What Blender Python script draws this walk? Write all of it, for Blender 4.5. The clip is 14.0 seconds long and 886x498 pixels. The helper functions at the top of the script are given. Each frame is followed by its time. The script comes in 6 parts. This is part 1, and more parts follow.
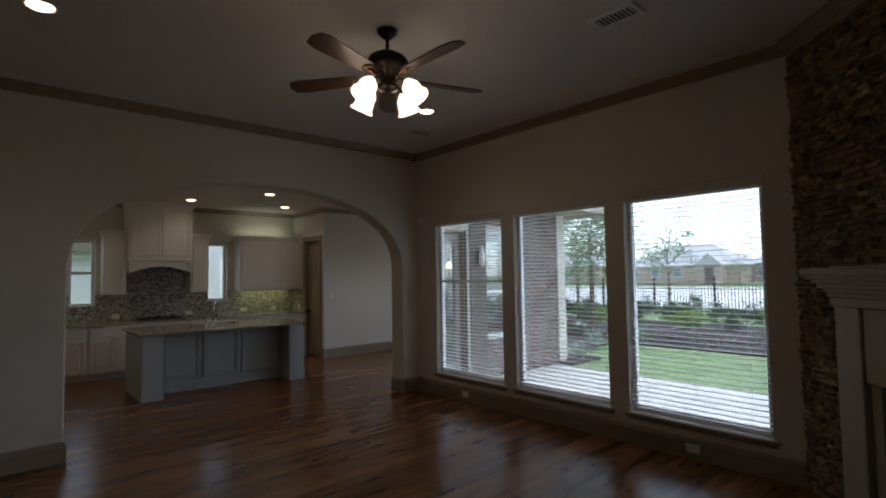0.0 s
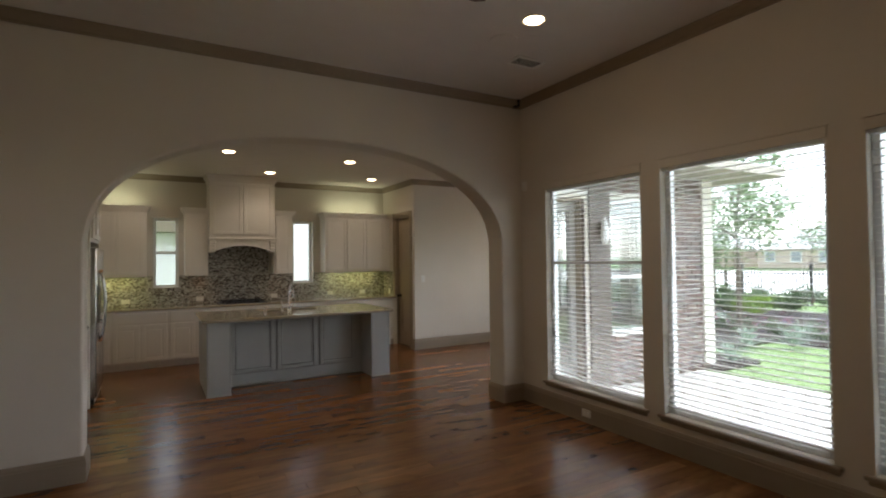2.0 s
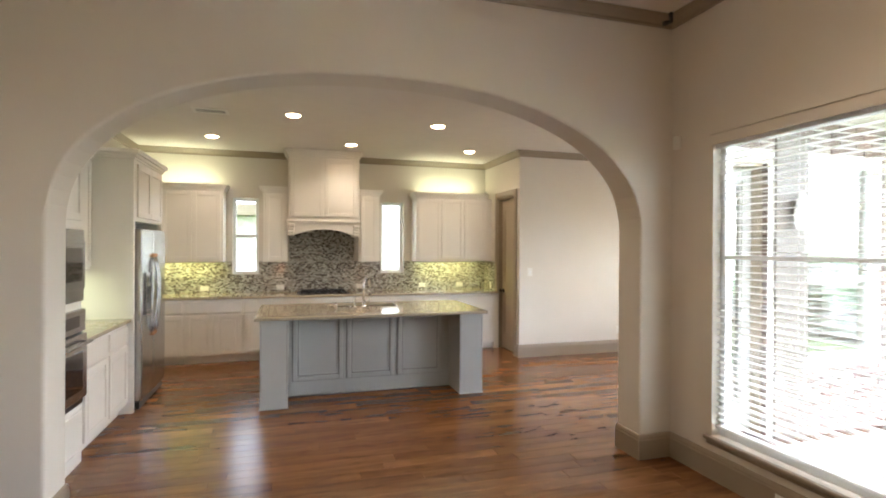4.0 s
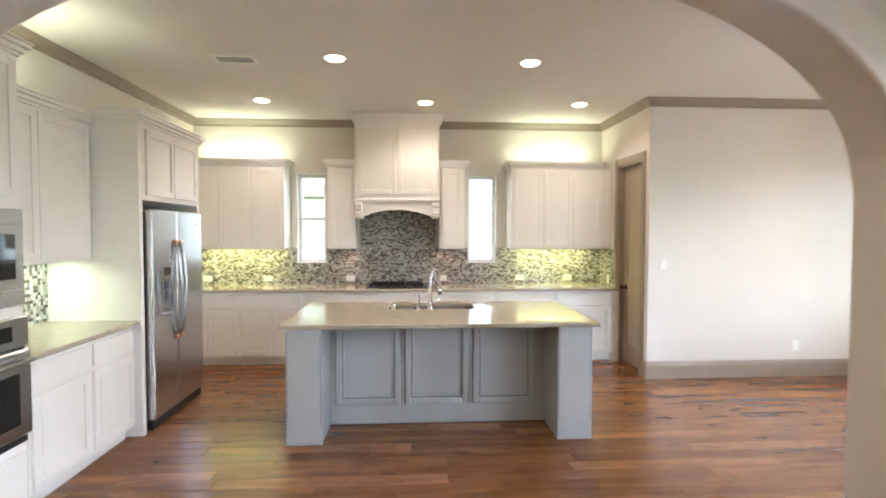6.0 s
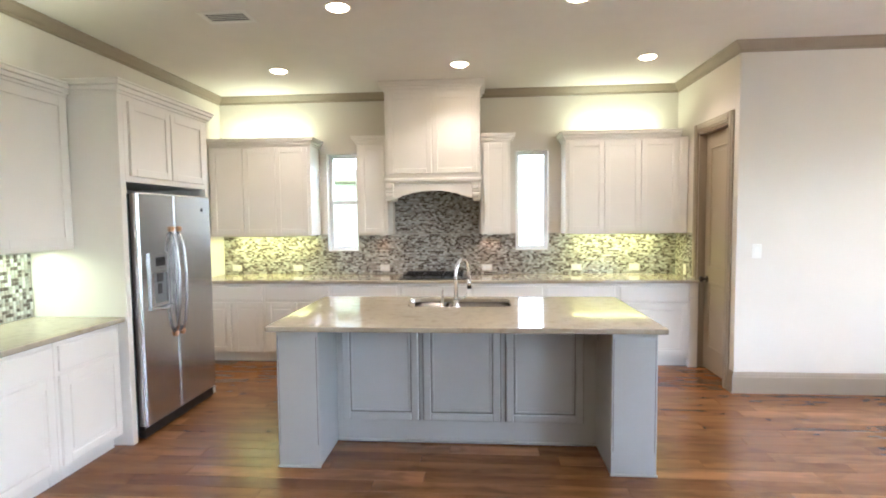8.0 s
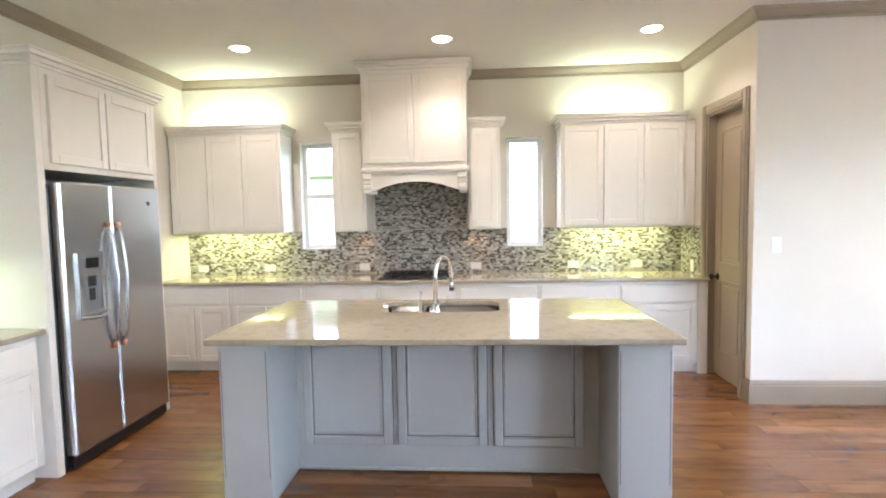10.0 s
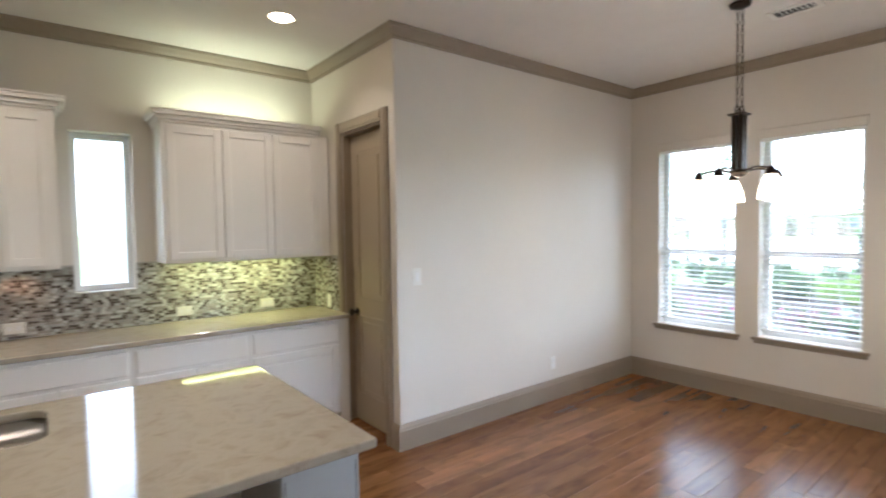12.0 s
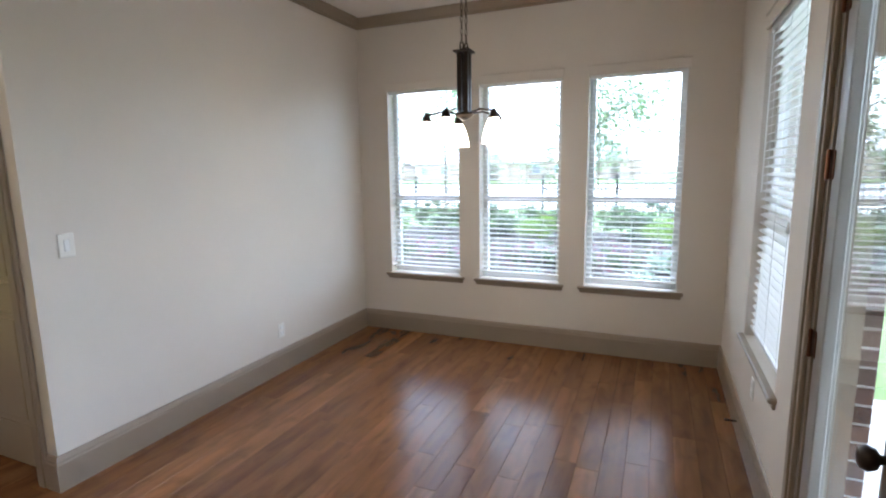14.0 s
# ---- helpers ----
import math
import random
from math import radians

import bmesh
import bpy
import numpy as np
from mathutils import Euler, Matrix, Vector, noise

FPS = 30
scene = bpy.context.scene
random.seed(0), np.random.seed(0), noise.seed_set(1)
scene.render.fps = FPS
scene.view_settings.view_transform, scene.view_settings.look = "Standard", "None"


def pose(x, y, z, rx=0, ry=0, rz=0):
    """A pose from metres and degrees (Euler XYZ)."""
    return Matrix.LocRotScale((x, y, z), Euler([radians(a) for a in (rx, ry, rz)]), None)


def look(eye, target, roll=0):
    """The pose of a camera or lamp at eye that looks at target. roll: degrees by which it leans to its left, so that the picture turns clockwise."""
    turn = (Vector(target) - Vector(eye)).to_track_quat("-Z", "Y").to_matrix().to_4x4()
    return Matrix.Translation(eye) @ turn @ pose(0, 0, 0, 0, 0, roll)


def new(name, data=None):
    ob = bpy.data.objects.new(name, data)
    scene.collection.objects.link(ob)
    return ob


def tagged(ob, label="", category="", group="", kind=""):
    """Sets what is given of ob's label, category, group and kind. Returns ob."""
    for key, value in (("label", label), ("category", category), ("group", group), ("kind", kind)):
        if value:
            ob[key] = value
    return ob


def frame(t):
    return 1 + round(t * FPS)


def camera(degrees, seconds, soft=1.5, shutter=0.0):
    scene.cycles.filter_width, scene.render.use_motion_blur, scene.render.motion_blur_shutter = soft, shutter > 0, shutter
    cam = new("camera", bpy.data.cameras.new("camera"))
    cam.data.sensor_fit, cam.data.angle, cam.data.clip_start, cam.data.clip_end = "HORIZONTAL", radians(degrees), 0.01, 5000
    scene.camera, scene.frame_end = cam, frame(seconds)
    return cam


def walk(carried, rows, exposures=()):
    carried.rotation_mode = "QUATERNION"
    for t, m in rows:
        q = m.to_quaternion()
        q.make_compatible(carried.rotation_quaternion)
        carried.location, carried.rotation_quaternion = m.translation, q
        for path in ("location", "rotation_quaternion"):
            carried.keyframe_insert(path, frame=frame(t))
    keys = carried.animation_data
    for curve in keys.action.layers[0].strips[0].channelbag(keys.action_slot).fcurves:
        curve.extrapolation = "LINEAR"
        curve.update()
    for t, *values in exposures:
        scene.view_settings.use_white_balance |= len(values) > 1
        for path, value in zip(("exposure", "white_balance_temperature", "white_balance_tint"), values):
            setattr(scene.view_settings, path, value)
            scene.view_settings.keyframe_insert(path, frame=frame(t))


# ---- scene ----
cam = camera(82.3, 14.0, 1.9, 0.4)
PATH = [
    (0, (0.657, 0.492, 1.646), (1.981, 1.988, 1.749), -0.9),
    (0.5, (0.867, 0.574, 1.665), (2.132, 2.121, 1.743), -1.1),
    (1, (1.109, 0.949, 1.658), (2.298, 2.556, 1.716), -1.1),
    (1.5, (1.393, 1.329, 1.607), (2.483, 3.005, 1.664), -0.9),
    (2, (1.609, 1.686, 1.608), (2.602, 3.421, 1.65), -0.7),
    (2.5, (1.826, 2.081, 1.628), (2.718, 3.871, 1.651), -0.4),
    (3, (2.036, 2.42, 1.602), (2.821, 4.259, 1.623), -0.2),
    (5.5, (2.964, 4.044, 1.638), (3.218, 6.027, 1.587), 0.4),
    (6, (3.103, 4.475, 1.621), (3.228, 6.47, 1.55), 0.1),
    (6.5, (3.243, 4.787, 1.62), (3.219, 6.785, 1.541), -0.2),
    (7, (3.323, 4.89, 1.621), (3.237, 6.886, 1.531), -0.4),
    (7.5, (3.402, 5.07, 1.605), (3.248, 7.061, 1.492), -0.6),
    (10, (3.545, 5.751, 1.54), (3.407, 7.742, 1.409), -1.1),
    (10.5, (3.496, 5.959, 1.603), (3.618, 7.953, 1.523), -0.8),
    (11, (3.465, 6.207, 1.618), (3.929, 8.152, 1.55), -0.5),
    (11.5, (3.588, 6.524, 1.622), (4.441, 8.332, 1.562), -0.8),
    (12, (3.694, 6.793, 1.626), (4.932, 8.363, 1.542), -0.9),
    (12.5, (3.833, 6.94, 1.635), (5.316, 8.277, 1.53), -0.25),
    (13, (3.914, 7.02, 1.623), (5.62, 8.055, 1.502), -0.05),
    (13.5, (4.109, 7.057, 1.615), (5.909, 7.912, 1.435), -0.3),
    (14, (4.245, 7.077, 1.621), (6.064, 7.848, 1.312), -0.8),
]
EXPOSURES = [(0.0, 1.78, 5650, 12), (1.0, 1.95, 5850, 12), (2.0, 2.88, 6300, 12), (3.0, 3.85, 6350, 12), (5.5, 4.83, 5700, 12), (7.5, 4.93, 5500, 12), (10.0, 5.05, 5400, 12), (11.0, 4.64, 5400, 12), (12.0, 4.18, 5450, 12), (12.5, 3.75, 5500, 12), (14.0, 3.82, 5350, 12)]
walk(cam, [(t, look(eye, target, roll)) for t, eye, target, roll in PATH], EXPOSURES)

# ---- world, sun, lamps ----
world = bpy.data.worlds.new("sky")
scene.world = world
world.use_nodes = True
wn, wl = world.node_tree.nodes, world.node_tree.links
sky = wn.new("ShaderNodeTexSky")
sky.sky_type, sky.sun_disc = "NISHITA", False
sky.sun_elevation, sky.sun_rotation = radians(71), radians(119)
sky.dust_density, sky.air_density = 1.0, 1.0
grey = wn.new("ShaderNodeHueSaturation")
grey.inputs["Saturation"].default_value = 0.35
wl.new(sky.outputs["Color"], grey.inputs["Color"])
wl.new(grey.outputs["Color"], wn["Background"].inputs["Color"])
wn["Background"].inputs["Strength"].default_value = 0.15
sun = new("sun", bpy.data.lights.new("sun", "SUN"))
sun.data.energy, sun.data.angle, sun.data.color = 0.7, radians(28), (1.0, 0.98, 0.94)
sun.matrix_world = look((0, 0, 30), (-9, 5, 0))


def lamp(name, kind, where, energy, color, size=0.1, size_y=None, aim=None, spot=2.4):
    ob = new(name, bpy.data.lights.new(name, kind))
    ob.data.energy, ob.data.color = energy, color
    if kind == "AREA":
        ob.data.shape, ob.data.size = ("RECTANGLE" if size_y else "DISK"), size
        if size_y:
            ob.data.size_y = size_y
    elif kind == "SPOT":
        ob.data.spot_size, ob.data.spot_blend, ob.data.shadow_soft_size = spot, 0.6, size
    else:
        ob.data.shadow_soft_size = size
    ob.matrix_world = look(where, aim or (where[0], where[1], where[2] - 1.0))
    return ob


WARM, LIME, COVE = (1.0, 0.82, 0.62), (1.0, 0.98, 0.34), (0.98, 1.0, 0.62)
CANS_KITCHEN = [(2.47, 8.8), (4.12, 8.8), (1.46, 10.23), (3.26, 10.21), (5.01, 10.18), (3.31, 7.37)]
CANS_LIVING = [(4.12, 4.64), (0.84, 4.57)]

# ---- plan, metres ----
XW = 5.30       # window wall of the living room
YA, YB = 6.30, 6.58   # arch wall, both faces
YW = 6.55       # breakfast room south wall
XL, YS = -1.6, -3.2   # far sides of the living room
ZL, ZK = 3.42, 3.06   # ceilings
XK, YK = 0.30, 11.25  # kitchen left and back walls
XP, YP = 5.69, 9.86   # pantry walls
XD = 8.72       # breakfast room window wall
AX0, AX1 = 1.16, 5.02
OUT, OUTE, OUTS = 0.24, 0.14, 0.185


# ---- materials ----
def material(name, color, rough=0.5, metal=0.0, vary=0.08, scale=6.0, bump=0.0, fine=120.0, coat=0.0, emit=None, power=0.0):
    m = bpy.data.materials.new(name)
    m.use_nodes = True
    n, l = m.node_tree.nodes, m.node_tree.links
    p = n["Principled BSDF"]
    p.inputs["Roughness"].default_value, p.inputs["Metallic"].default_value = rough, metal
    p.inputs["Coat Weight"].default_value = coat
    tc = n.new("ShaderNodeTexCoord")
    big, small = n.new("ShaderNodeTexNoise"), n.new("ShaderNodeTexNoise")
    big.inputs["Scale"].default_value, small.inputs["Scale"].default_value = scale, fine
    big.inputs["Detail"].default_value = 5.0
    for x in (big, small):
        l.new(tc.outputs["Object"], x.inputs["Vector"])
    add = n.new("ShaderNodeMath")
    add.operation = "MULTIPLY_ADD"
    l.new(small.outputs["Fac"], add.inputs[0])
    add.inputs[1].default_value = 0.35
    l.new(big.outputs["Fac"], add.inputs[2])
    ramp = n.new("ShaderNodeMapRange")
    ramp.inputs["From Min"].default_value, ramp.inputs["From Max"].default_value = 0.35, 1.0
    ramp.inputs["To Min"].default_value, ramp.inputs["To Max"].default_value = 1 - vary, 1 + vary
    l.new(add.outputs[0], ramp.inputs["Value"])
    mul = n.new("ShaderNodeVectorMath")
    mul.operation = "SCALE"
    mul.inputs[0].default_value = color
    l.new(ramp.outputs[0], mul.inputs["Scale"])
    l.new(mul.outputs[0], p.inputs["Base Color"])
    rr = n.new("ShaderNodeMapRange")
    rr.inputs["To Min"].default_value, rr.inputs["To Max"].default_value = max(0.02, rough - 0.05), min(1, rough + 0.07)
    l.new(big.outputs["Fac"], rr.inputs["Value"])
    l.new(rr.outputs[0], p.inputs["Roughness"])
    if bump:
        b = n.new("ShaderNodeBump")
        b.inputs["Strength"].default_value, b.inputs["Distance"].default_value = bump, 0.004
        l.new(small.outputs["Fac"], b.inputs["Height"])
        l.new(b.outputs[0], p.inputs["Normal"])
    if emit:
        p.inputs["Emission Color"].default_value = (*emit, 1)
        p.inputs["Emission Strength"].default_value = power
    return m


def ramped(m, fac, stops):
    """A colour ramp from a 0..1 socket, put in as the base colour's source."""
    n, l = m.node_tree.nodes, m.node_tree.links
    r = n.new("ShaderNodeValToRGB")
    r.color_ramp.interpolation = "LINEAR"
    e = r.color_ramp.elements
    while len(e) < len(stops):
        e.new(0.5)
    for i, (pos, c) in enumerate(stops):
        e[i].position, e[i].color = pos, (*c, 1)
    l.new(fac, r.inputs[0])
    return r


def plank_material(name, island):
    m = material(name, (0.2, 0.1, 0.05), 0.22)
    n, l = m.node_tree.nodes, m.node_tree.links
    p = n["Principled BSDF"]
    rnd = n.new("ShaderNodeNewGeometry").outputs["Random Per Island"] if island else n.new("ShaderNodeObjectInfo").outputs["Random"]
    tone = ramped(m, rnd, [(0.0, (0.158, 0.065, 0.022)), (0.35, (0.196, 0.083, 0.028)), (0.85, (0.230, 0.100, 0.034)), (1.0, (0.305, 0.142, 0.052))])
    tc = n.new("ShaderNodeTexCoord")
    sh = n.new("ShaderNodeVectorMath")
    sh.operation = "MULTIPLY_ADD"
    geo = n.new("ShaderNodeNewGeometry")
    l.new(geo.outputs["Position"], sh.inputs[0])
    sh.inputs[1].default_value = (0.9, 9.0, 1.0)
    off = n.new("ShaderNodeCombineXYZ")
    k = n.new("ShaderNodeMath")
    k.operation = "MULTIPLY"
    l.new(rnd, k.inputs[0])
    k.inputs[1].default_value = 37.0
    l.new(k.outputs[0], off.inputs[0])
    l.new(k.outputs[0], off.inputs[2])
    l.new(off.outputs[0], sh.inputs[2])
    g1, g2 = n.new("ShaderNodeTexNoise"), n.new("ShaderNodeTexNoise")
    g1.inputs["Scale"].default_value, g1.inputs["Detail"].default_value, g1.inputs["Distortion"].default_value = 1.3, 5, 0.5
    g2.inputs["Scale"].default_value, g2.inputs["Detail"].default_value = 7.0, 4
    l.new(sh.outputs[0], g1.inputs["Vector"])
    l.new(sh.outputs[0], g2.inputs["Vector"])
    dark = n.new("ShaderNodeMapRange")
    dark.inputs["From Min"].default_value, dark.inputs["From Max"].default_value = 0.3, 0.68
    dark.inputs["To Min"].default_value, dark.inputs["To Max"].default_value = 0.72, 1.18
    l.new(g1.outputs["Fac"], dark.inputs["Value"])
    # smoky knots and stained patches, drawn out along the boards
    sk, g3, knot, both = n.new("ShaderNodeVectorMath"), n.new("ShaderNodeTexNoise"), n.new("ShaderNodeMapRange"), n.new("ShaderNodeMath")
    sk.operation, both.operation = "MULTIPLY_ADD", "MULTIPLY"
    sk.inputs[1].default_value = (3.0, 8.0, 1.0)
    l.new(geo.outputs["Position"], sk.inputs[0])
    l.new(off.outputs[0], sk.inputs[2])
    g3.inputs["Scale"].default_value, g3.inputs["Detail"].default_value, g3.inputs["Distortion"].default_value = 1.3, 3, 0.6
    l.new(sk.outputs[0], g3.inputs["Vector"])
    knot.inputs["From Min"].default_value, knot.inputs["From Max"].default_value = 0.28, 0.52
    knot.inputs["To Min"].default_value, knot.inputs["To Max"].default_value = 0.66, 1.0
    l.new(g3.outputs["Fac"], knot.inputs["Value"])
    l.new(dark.outputs[0], both.inputs[0])
    l.new(knot.outputs[0], both.inputs[1])
    s = n.new("ShaderNodeVectorMath")
    s.operation = "SCALE"
    l.new(tone.outputs[0], s.inputs[0])
    l.new(both.outputs[0], s.inputs["Scale"])
    l.new(s.outputs[0], p.inputs["Base Color"])
    rr = n.new("ShaderNodeMapRange")
    rr.inputs["To Min"].default_value, rr.inputs["To Max"].default_value = 0.21, 0.28
    p.inputs["Specular IOR Level"].default_value = 0.5
    l.new(g2.outputs["Fac"], rr.inputs["Value"])
    l.new(rr.outputs[0], p.inputs["Roughness"])
    b = n.new("ShaderNodeBump")
    b.inputs["Strength"].default_value, b.inputs["Distance"].default_value = 0.045, 0.003
    l.new(g1.outputs["Fac"], b.inputs["Height"])
    l.new(b.outputs[0], p.inputs["Normal"])
    return m


def random_material(name, stops, island, rough=0.5, bump=0.0, metal=0.0):
    m = material(name, (0.5, 0.5, 0.5), rough, metal, bump=bump)
    n, l = m.node_tree.nodes, m.node_tree.links
    rnd = n.new("ShaderNodeNewGeometry").outputs["Random Per Island"] if island else n.new("ShaderNodeObjectInfo").outputs["Random"]
    r = ramped(m, rnd, stops)
    for node in n:
        if node.type == "VECT_MATH":
            l.new(r.outputs[0], node.inputs[0])
    return m


def granite():
    m = material("granite", (0.5, 0.45, 0.36), 0.07)
    n, l = m.node_tree.nodes, m.node_tree.links
    tc = n.new("ShaderNodeTexCoord")
    a = n.new("ShaderNodeTexNoise")
    a.inputs["Scale"].default_value, a.inputs["Detail"].default_value, a.inputs["Distortion"].default_value = 11.0, 8, 0.7
    l.new(tc.outputs["Object"], a.inputs["Vector"])
    v = n.new("ShaderNodeTexVoronoi")
    v.inputs["Scale"].default_value = 160
    l.new(tc.outputs["Object"], v.inputs["Vector"])
    mix = n.new("ShaderNodeMath")
    mix.operation = "MULTIPLY_ADD"
    l.new(v.outputs["Distance"], mix.inputs[0])
    mix.inputs[1].default_value = 0.22
    l.new(a.outputs["Fac"], mix.inputs[2])
    r = ramped(m, mix.outputs[0], [(0.34, (0.30, 0.25, 0.185)), (0.48, (0.355, 0.305, 0.23)), (0.62, (0.405, 0.355, 0.275)), (0.80, (0.345, 0.30, 0.23))])
    l.new(r.outputs[0], n["Principled BSDF"].inputs["Base Color"])
    n["Principled BSDF"].inputs["Roughness"].default_value = 0.07
    for k in list(n["Principled BSDF"].inputs["Roughness"].links):
        l.remove(k)
    return m


def steel():
    m = material("brushed_steel", (0.55, 0.55, 0.56), 0.27, 1.0, vary=0.03)
    n, l = m.node_tree.nodes, m.node_tree.links
    tc, mp, ns, b = n.new("ShaderNodeTexCoord"), n.new("ShaderNodeMapping"), n.new("ShaderNodeTexNoise"), n.new("ShaderNodeBump")
    mp.inputs["Scale"].default_value = (4, 4, 600)
    l.new(tc.outputs["Object"], mp.inputs[0])
    l.new(mp.outputs[0], ns.inputs["Vector"])
    ns.inputs["Scale"].default_value = 1.0
    b.inputs["Strength"].default_value, b.inputs["Distance"].default_value = 0.03, 0.001
    p = n["Principled BSDF"]
    for k in list(p.inputs["Roughness"].links):
        l.remove(k)
    p.inputs["Roughness"].default_value = 0.24
    l.new(ns.outputs["Fac"], b.inputs["Height"])
    l.new(b.outputs[0], n["Principled BSDF"].inputs["Normal"])
    return m


def glass(name="window_glass"):
    m = bpy.data.materials.new(name)
    m.use_nodes = True
    n, l = m.node_tree.nodes, m.node_tree.links
    n.remove(n["Principled BSDF"])
    lw, tr, gl, mx = n.new("ShaderNodeLayerWeight"), n.new("ShaderNodeBsdfTransparent"), n.new("ShaderNodeBsdfGlossy"), n.new("ShaderNodeMixShader")
    lw.inputs["Blend"].default_value = 0.5
    up, fr = n.new("ShaderNodeMath"), n.new("ShaderNodeMath")
    up.operation, fr.operation = "POWER", "MULTIPLY_ADD"
    up.inputs[1].default_value = 4.5
    fr.inputs[1].default_value, fr.inputs[2].default_value = 0.84, 0.12
    l.new(lw.outputs["Facing"], up.inputs[0])
    l.new(up.outputs[0], fr.inputs[0])
    gl.inputs["Roughness"].default_value = 0.01
    tr.inputs["Color"].default_value = (0.95, 0.975, 0.97, 1)
    l.new(fr.outputs[0], mx.inputs[0])
    l.new(tr.outputs[0], mx.inputs[1])
    l.new(gl.outputs[0], mx.inputs[2])
    l.new(mx.outputs[0], n["Material Output"].inputs["Surface"])
    return m


WALL = material("beige_wall_paint", (0.65, 0.602, 0.535), 0.75, vary=0.03, scale=2, bump=0.12, fine=180)
CEIL = material("ceiling_paint", (0.70, 0.66, 0.61), 0.85, vary=0.03, bump=0.2, fine=150)
TRIM = material("taupe_trim_paint", (0.28, 0.225, 0.165), 0.4, vary=0.05, scale=3)
DOORP = material("taupe_door_paint", (0.34, 0.27, 0.185), 0.38, vary=0.05, scale=3)
DOORG = material("pale_grey_door_paint", (0.30, 0.285, 0.265), 0.38, vary=0.04, scale=3)
CAB = material("cream_cabinet_paint", (0.79, 0.755, 0.70), 0.42, vary=0.03, scale=3)
GREY = material("grey_island_paint", (0.430, 0.442, 0.440), 0.42, vary=0.05, scale=3)
LINEGREY = material("dark_grey_line", (0.16, 0.155, 0.15), 0.5, vary=0.1)
GRAN = granite()
STEEL = steel()
SINKM = material("brushed_sink_steel", (0.30, 0.29, 0.275), 0.22, 1.0, vary=0.08)
CHROME = material("chrome", (0.75, 0.75, 0.76), 0.08, 1.0, vary=0.02)
COPPER = material("copper_tone", (0.50, 0.27, 0.14), 0.3, 0.8)
RECESS = material("shaded_recess_grey", (0.16, 0.17, 0.18), 0.35)
BLACK = material("black_plastic", (0.012, 0.012, 0.013), 0.3)
DARKGL = material("black_oven_glass", (0.006, 0.006, 0.008), 0.06, vary=0.02, coat=0.5)
IRON = material("dark_bronze_iron", (0.035, 0.026, 0.02), 0.38, 0.7)
WHITEP = material("white_plastic", (0.75, 0.73, 0.68), 0.4, vary=0.02)
VINYL = material("white_vinyl", (0.78, 0.78, 0.77), 0.35, vary=0.02)
SLAT = material("white_blind_slat", (0.84, 0.83, 0.81), 0.45, vary=0.02)
sn, sl = SLAT.node_tree.nodes, SLAT.node_tree.links
thru, both = sn.new("ShaderNodeBsdfTranslucent"), sn.new("ShaderNodeMixShader")
thru.inputs["Color"].default_value = (0.85, 0.85, 0.83, 1)
both.inputs[0].default_value = 0.30
sl.new(sn["Principled BSDF"].outputs[0], both.inputs[1])
sl.new(thru.outputs[0], both.inputs[2])
sl.new(both.outputs[0], sn["Material Output"].inputs["Surface"])
GLASS = glass()
BULB = material("lit_lamp_disc", (0.9, 0.85, 0.75), 0.5, emit=(1.0, 0.72, 0.42), power=2.5)
SHADE = material("lit_frosted_glass", (0.9, 0.85, 0.75), 0.5, emit=(1.0, 0.76, 0.48), power=0.8)
BLADE = material("dark_walnut_blade", (0.07, 0.035, 0.02), 0.35, vary=0.25, scale=9)
HINGE = material("bronze_hinge", (0.16, 0.07, 0.035), 0.4, 0.8)
CONC = material("pale_concrete", (0.50, 0.48, 0.44), 0.85, vary=0.12, scale=2, bump=0.3)
MORTAR = material("mortar", (0.70, 0.68, 0.65), 0.9, bump=0.4)
GRASS = material("lawn_grass", (0.13, 0.20, 0.06), 0.9, vary=0.35, scale=3, bump=0.8)
STONEM = random_material("ledge_stone", [(0, (0.10, 0.065, 0.04)), (0.3, (0.20, 0.135, 0.075)), (0.6, (0.30, 0.21, 0.11)), (0.85, (0.16, 0.125, 0.09)), (1, (0.42, 0.31, 0.17))], False, 0.85, 0.9)
STONEI = random_material("ledge_stone_far", [(0, (0.10, 0.065, 0.04)), (0.3, (0.20, 0.135, 0.075)), (0.6, (0.30, 0.21, 0.11)), (0.85, (0.16, 0.125, 0.09)), (1, (0.42, 0.31, 0.17))], True, 0.85, 0.9)
BRICK_STOPS = [(0, (0.085, 0.058, 0.052)), (0.3, (0.15, 0.095, 0.078)), (0.6, (0.19, 0.125, 0.105)), (0.85, (0.13, 0.105, 0.10)), (1, (0.24, 0.175, 0.15))]
BRICKO = random_material("brick_clay", BRICK_STOPS, False, 0.85, 0.6)
BRICKI = random_material("brick_clay_joined", BRICK_STOPS, True, 0.85, 0.6)
TILE_STOPS = [(0, (0.085, 0.068, 0.056)), (0.26, (0.13, 0.11, 0.095)), (0.33, (0.31, 0.28, 0.24)), (0.55, (0.39, 0.36, 0.32)), (0.62, (0.28, 0.275, 0.25)), (0.8, (0.48, 0.47, 0.43)), (1, (0.60, 0.59, 0.54))]
TILEO = random_material("glass_mosaic", TILE_STOPS, False, 0.16)
TILEI = random_material("glass_mosaic_joined", TILE_STOPS, True, 0.16)
GROUT = material("grout", (0.42, 0.40, 0.36), 0.9)
PLANKO, PLANKI = plank_material("scraped_hardwood", False), plank_material("scraped_hardwood_joined", True)
SUBFL = material("floor_joint", (0.06, 0.028, 0.013), 0.7)


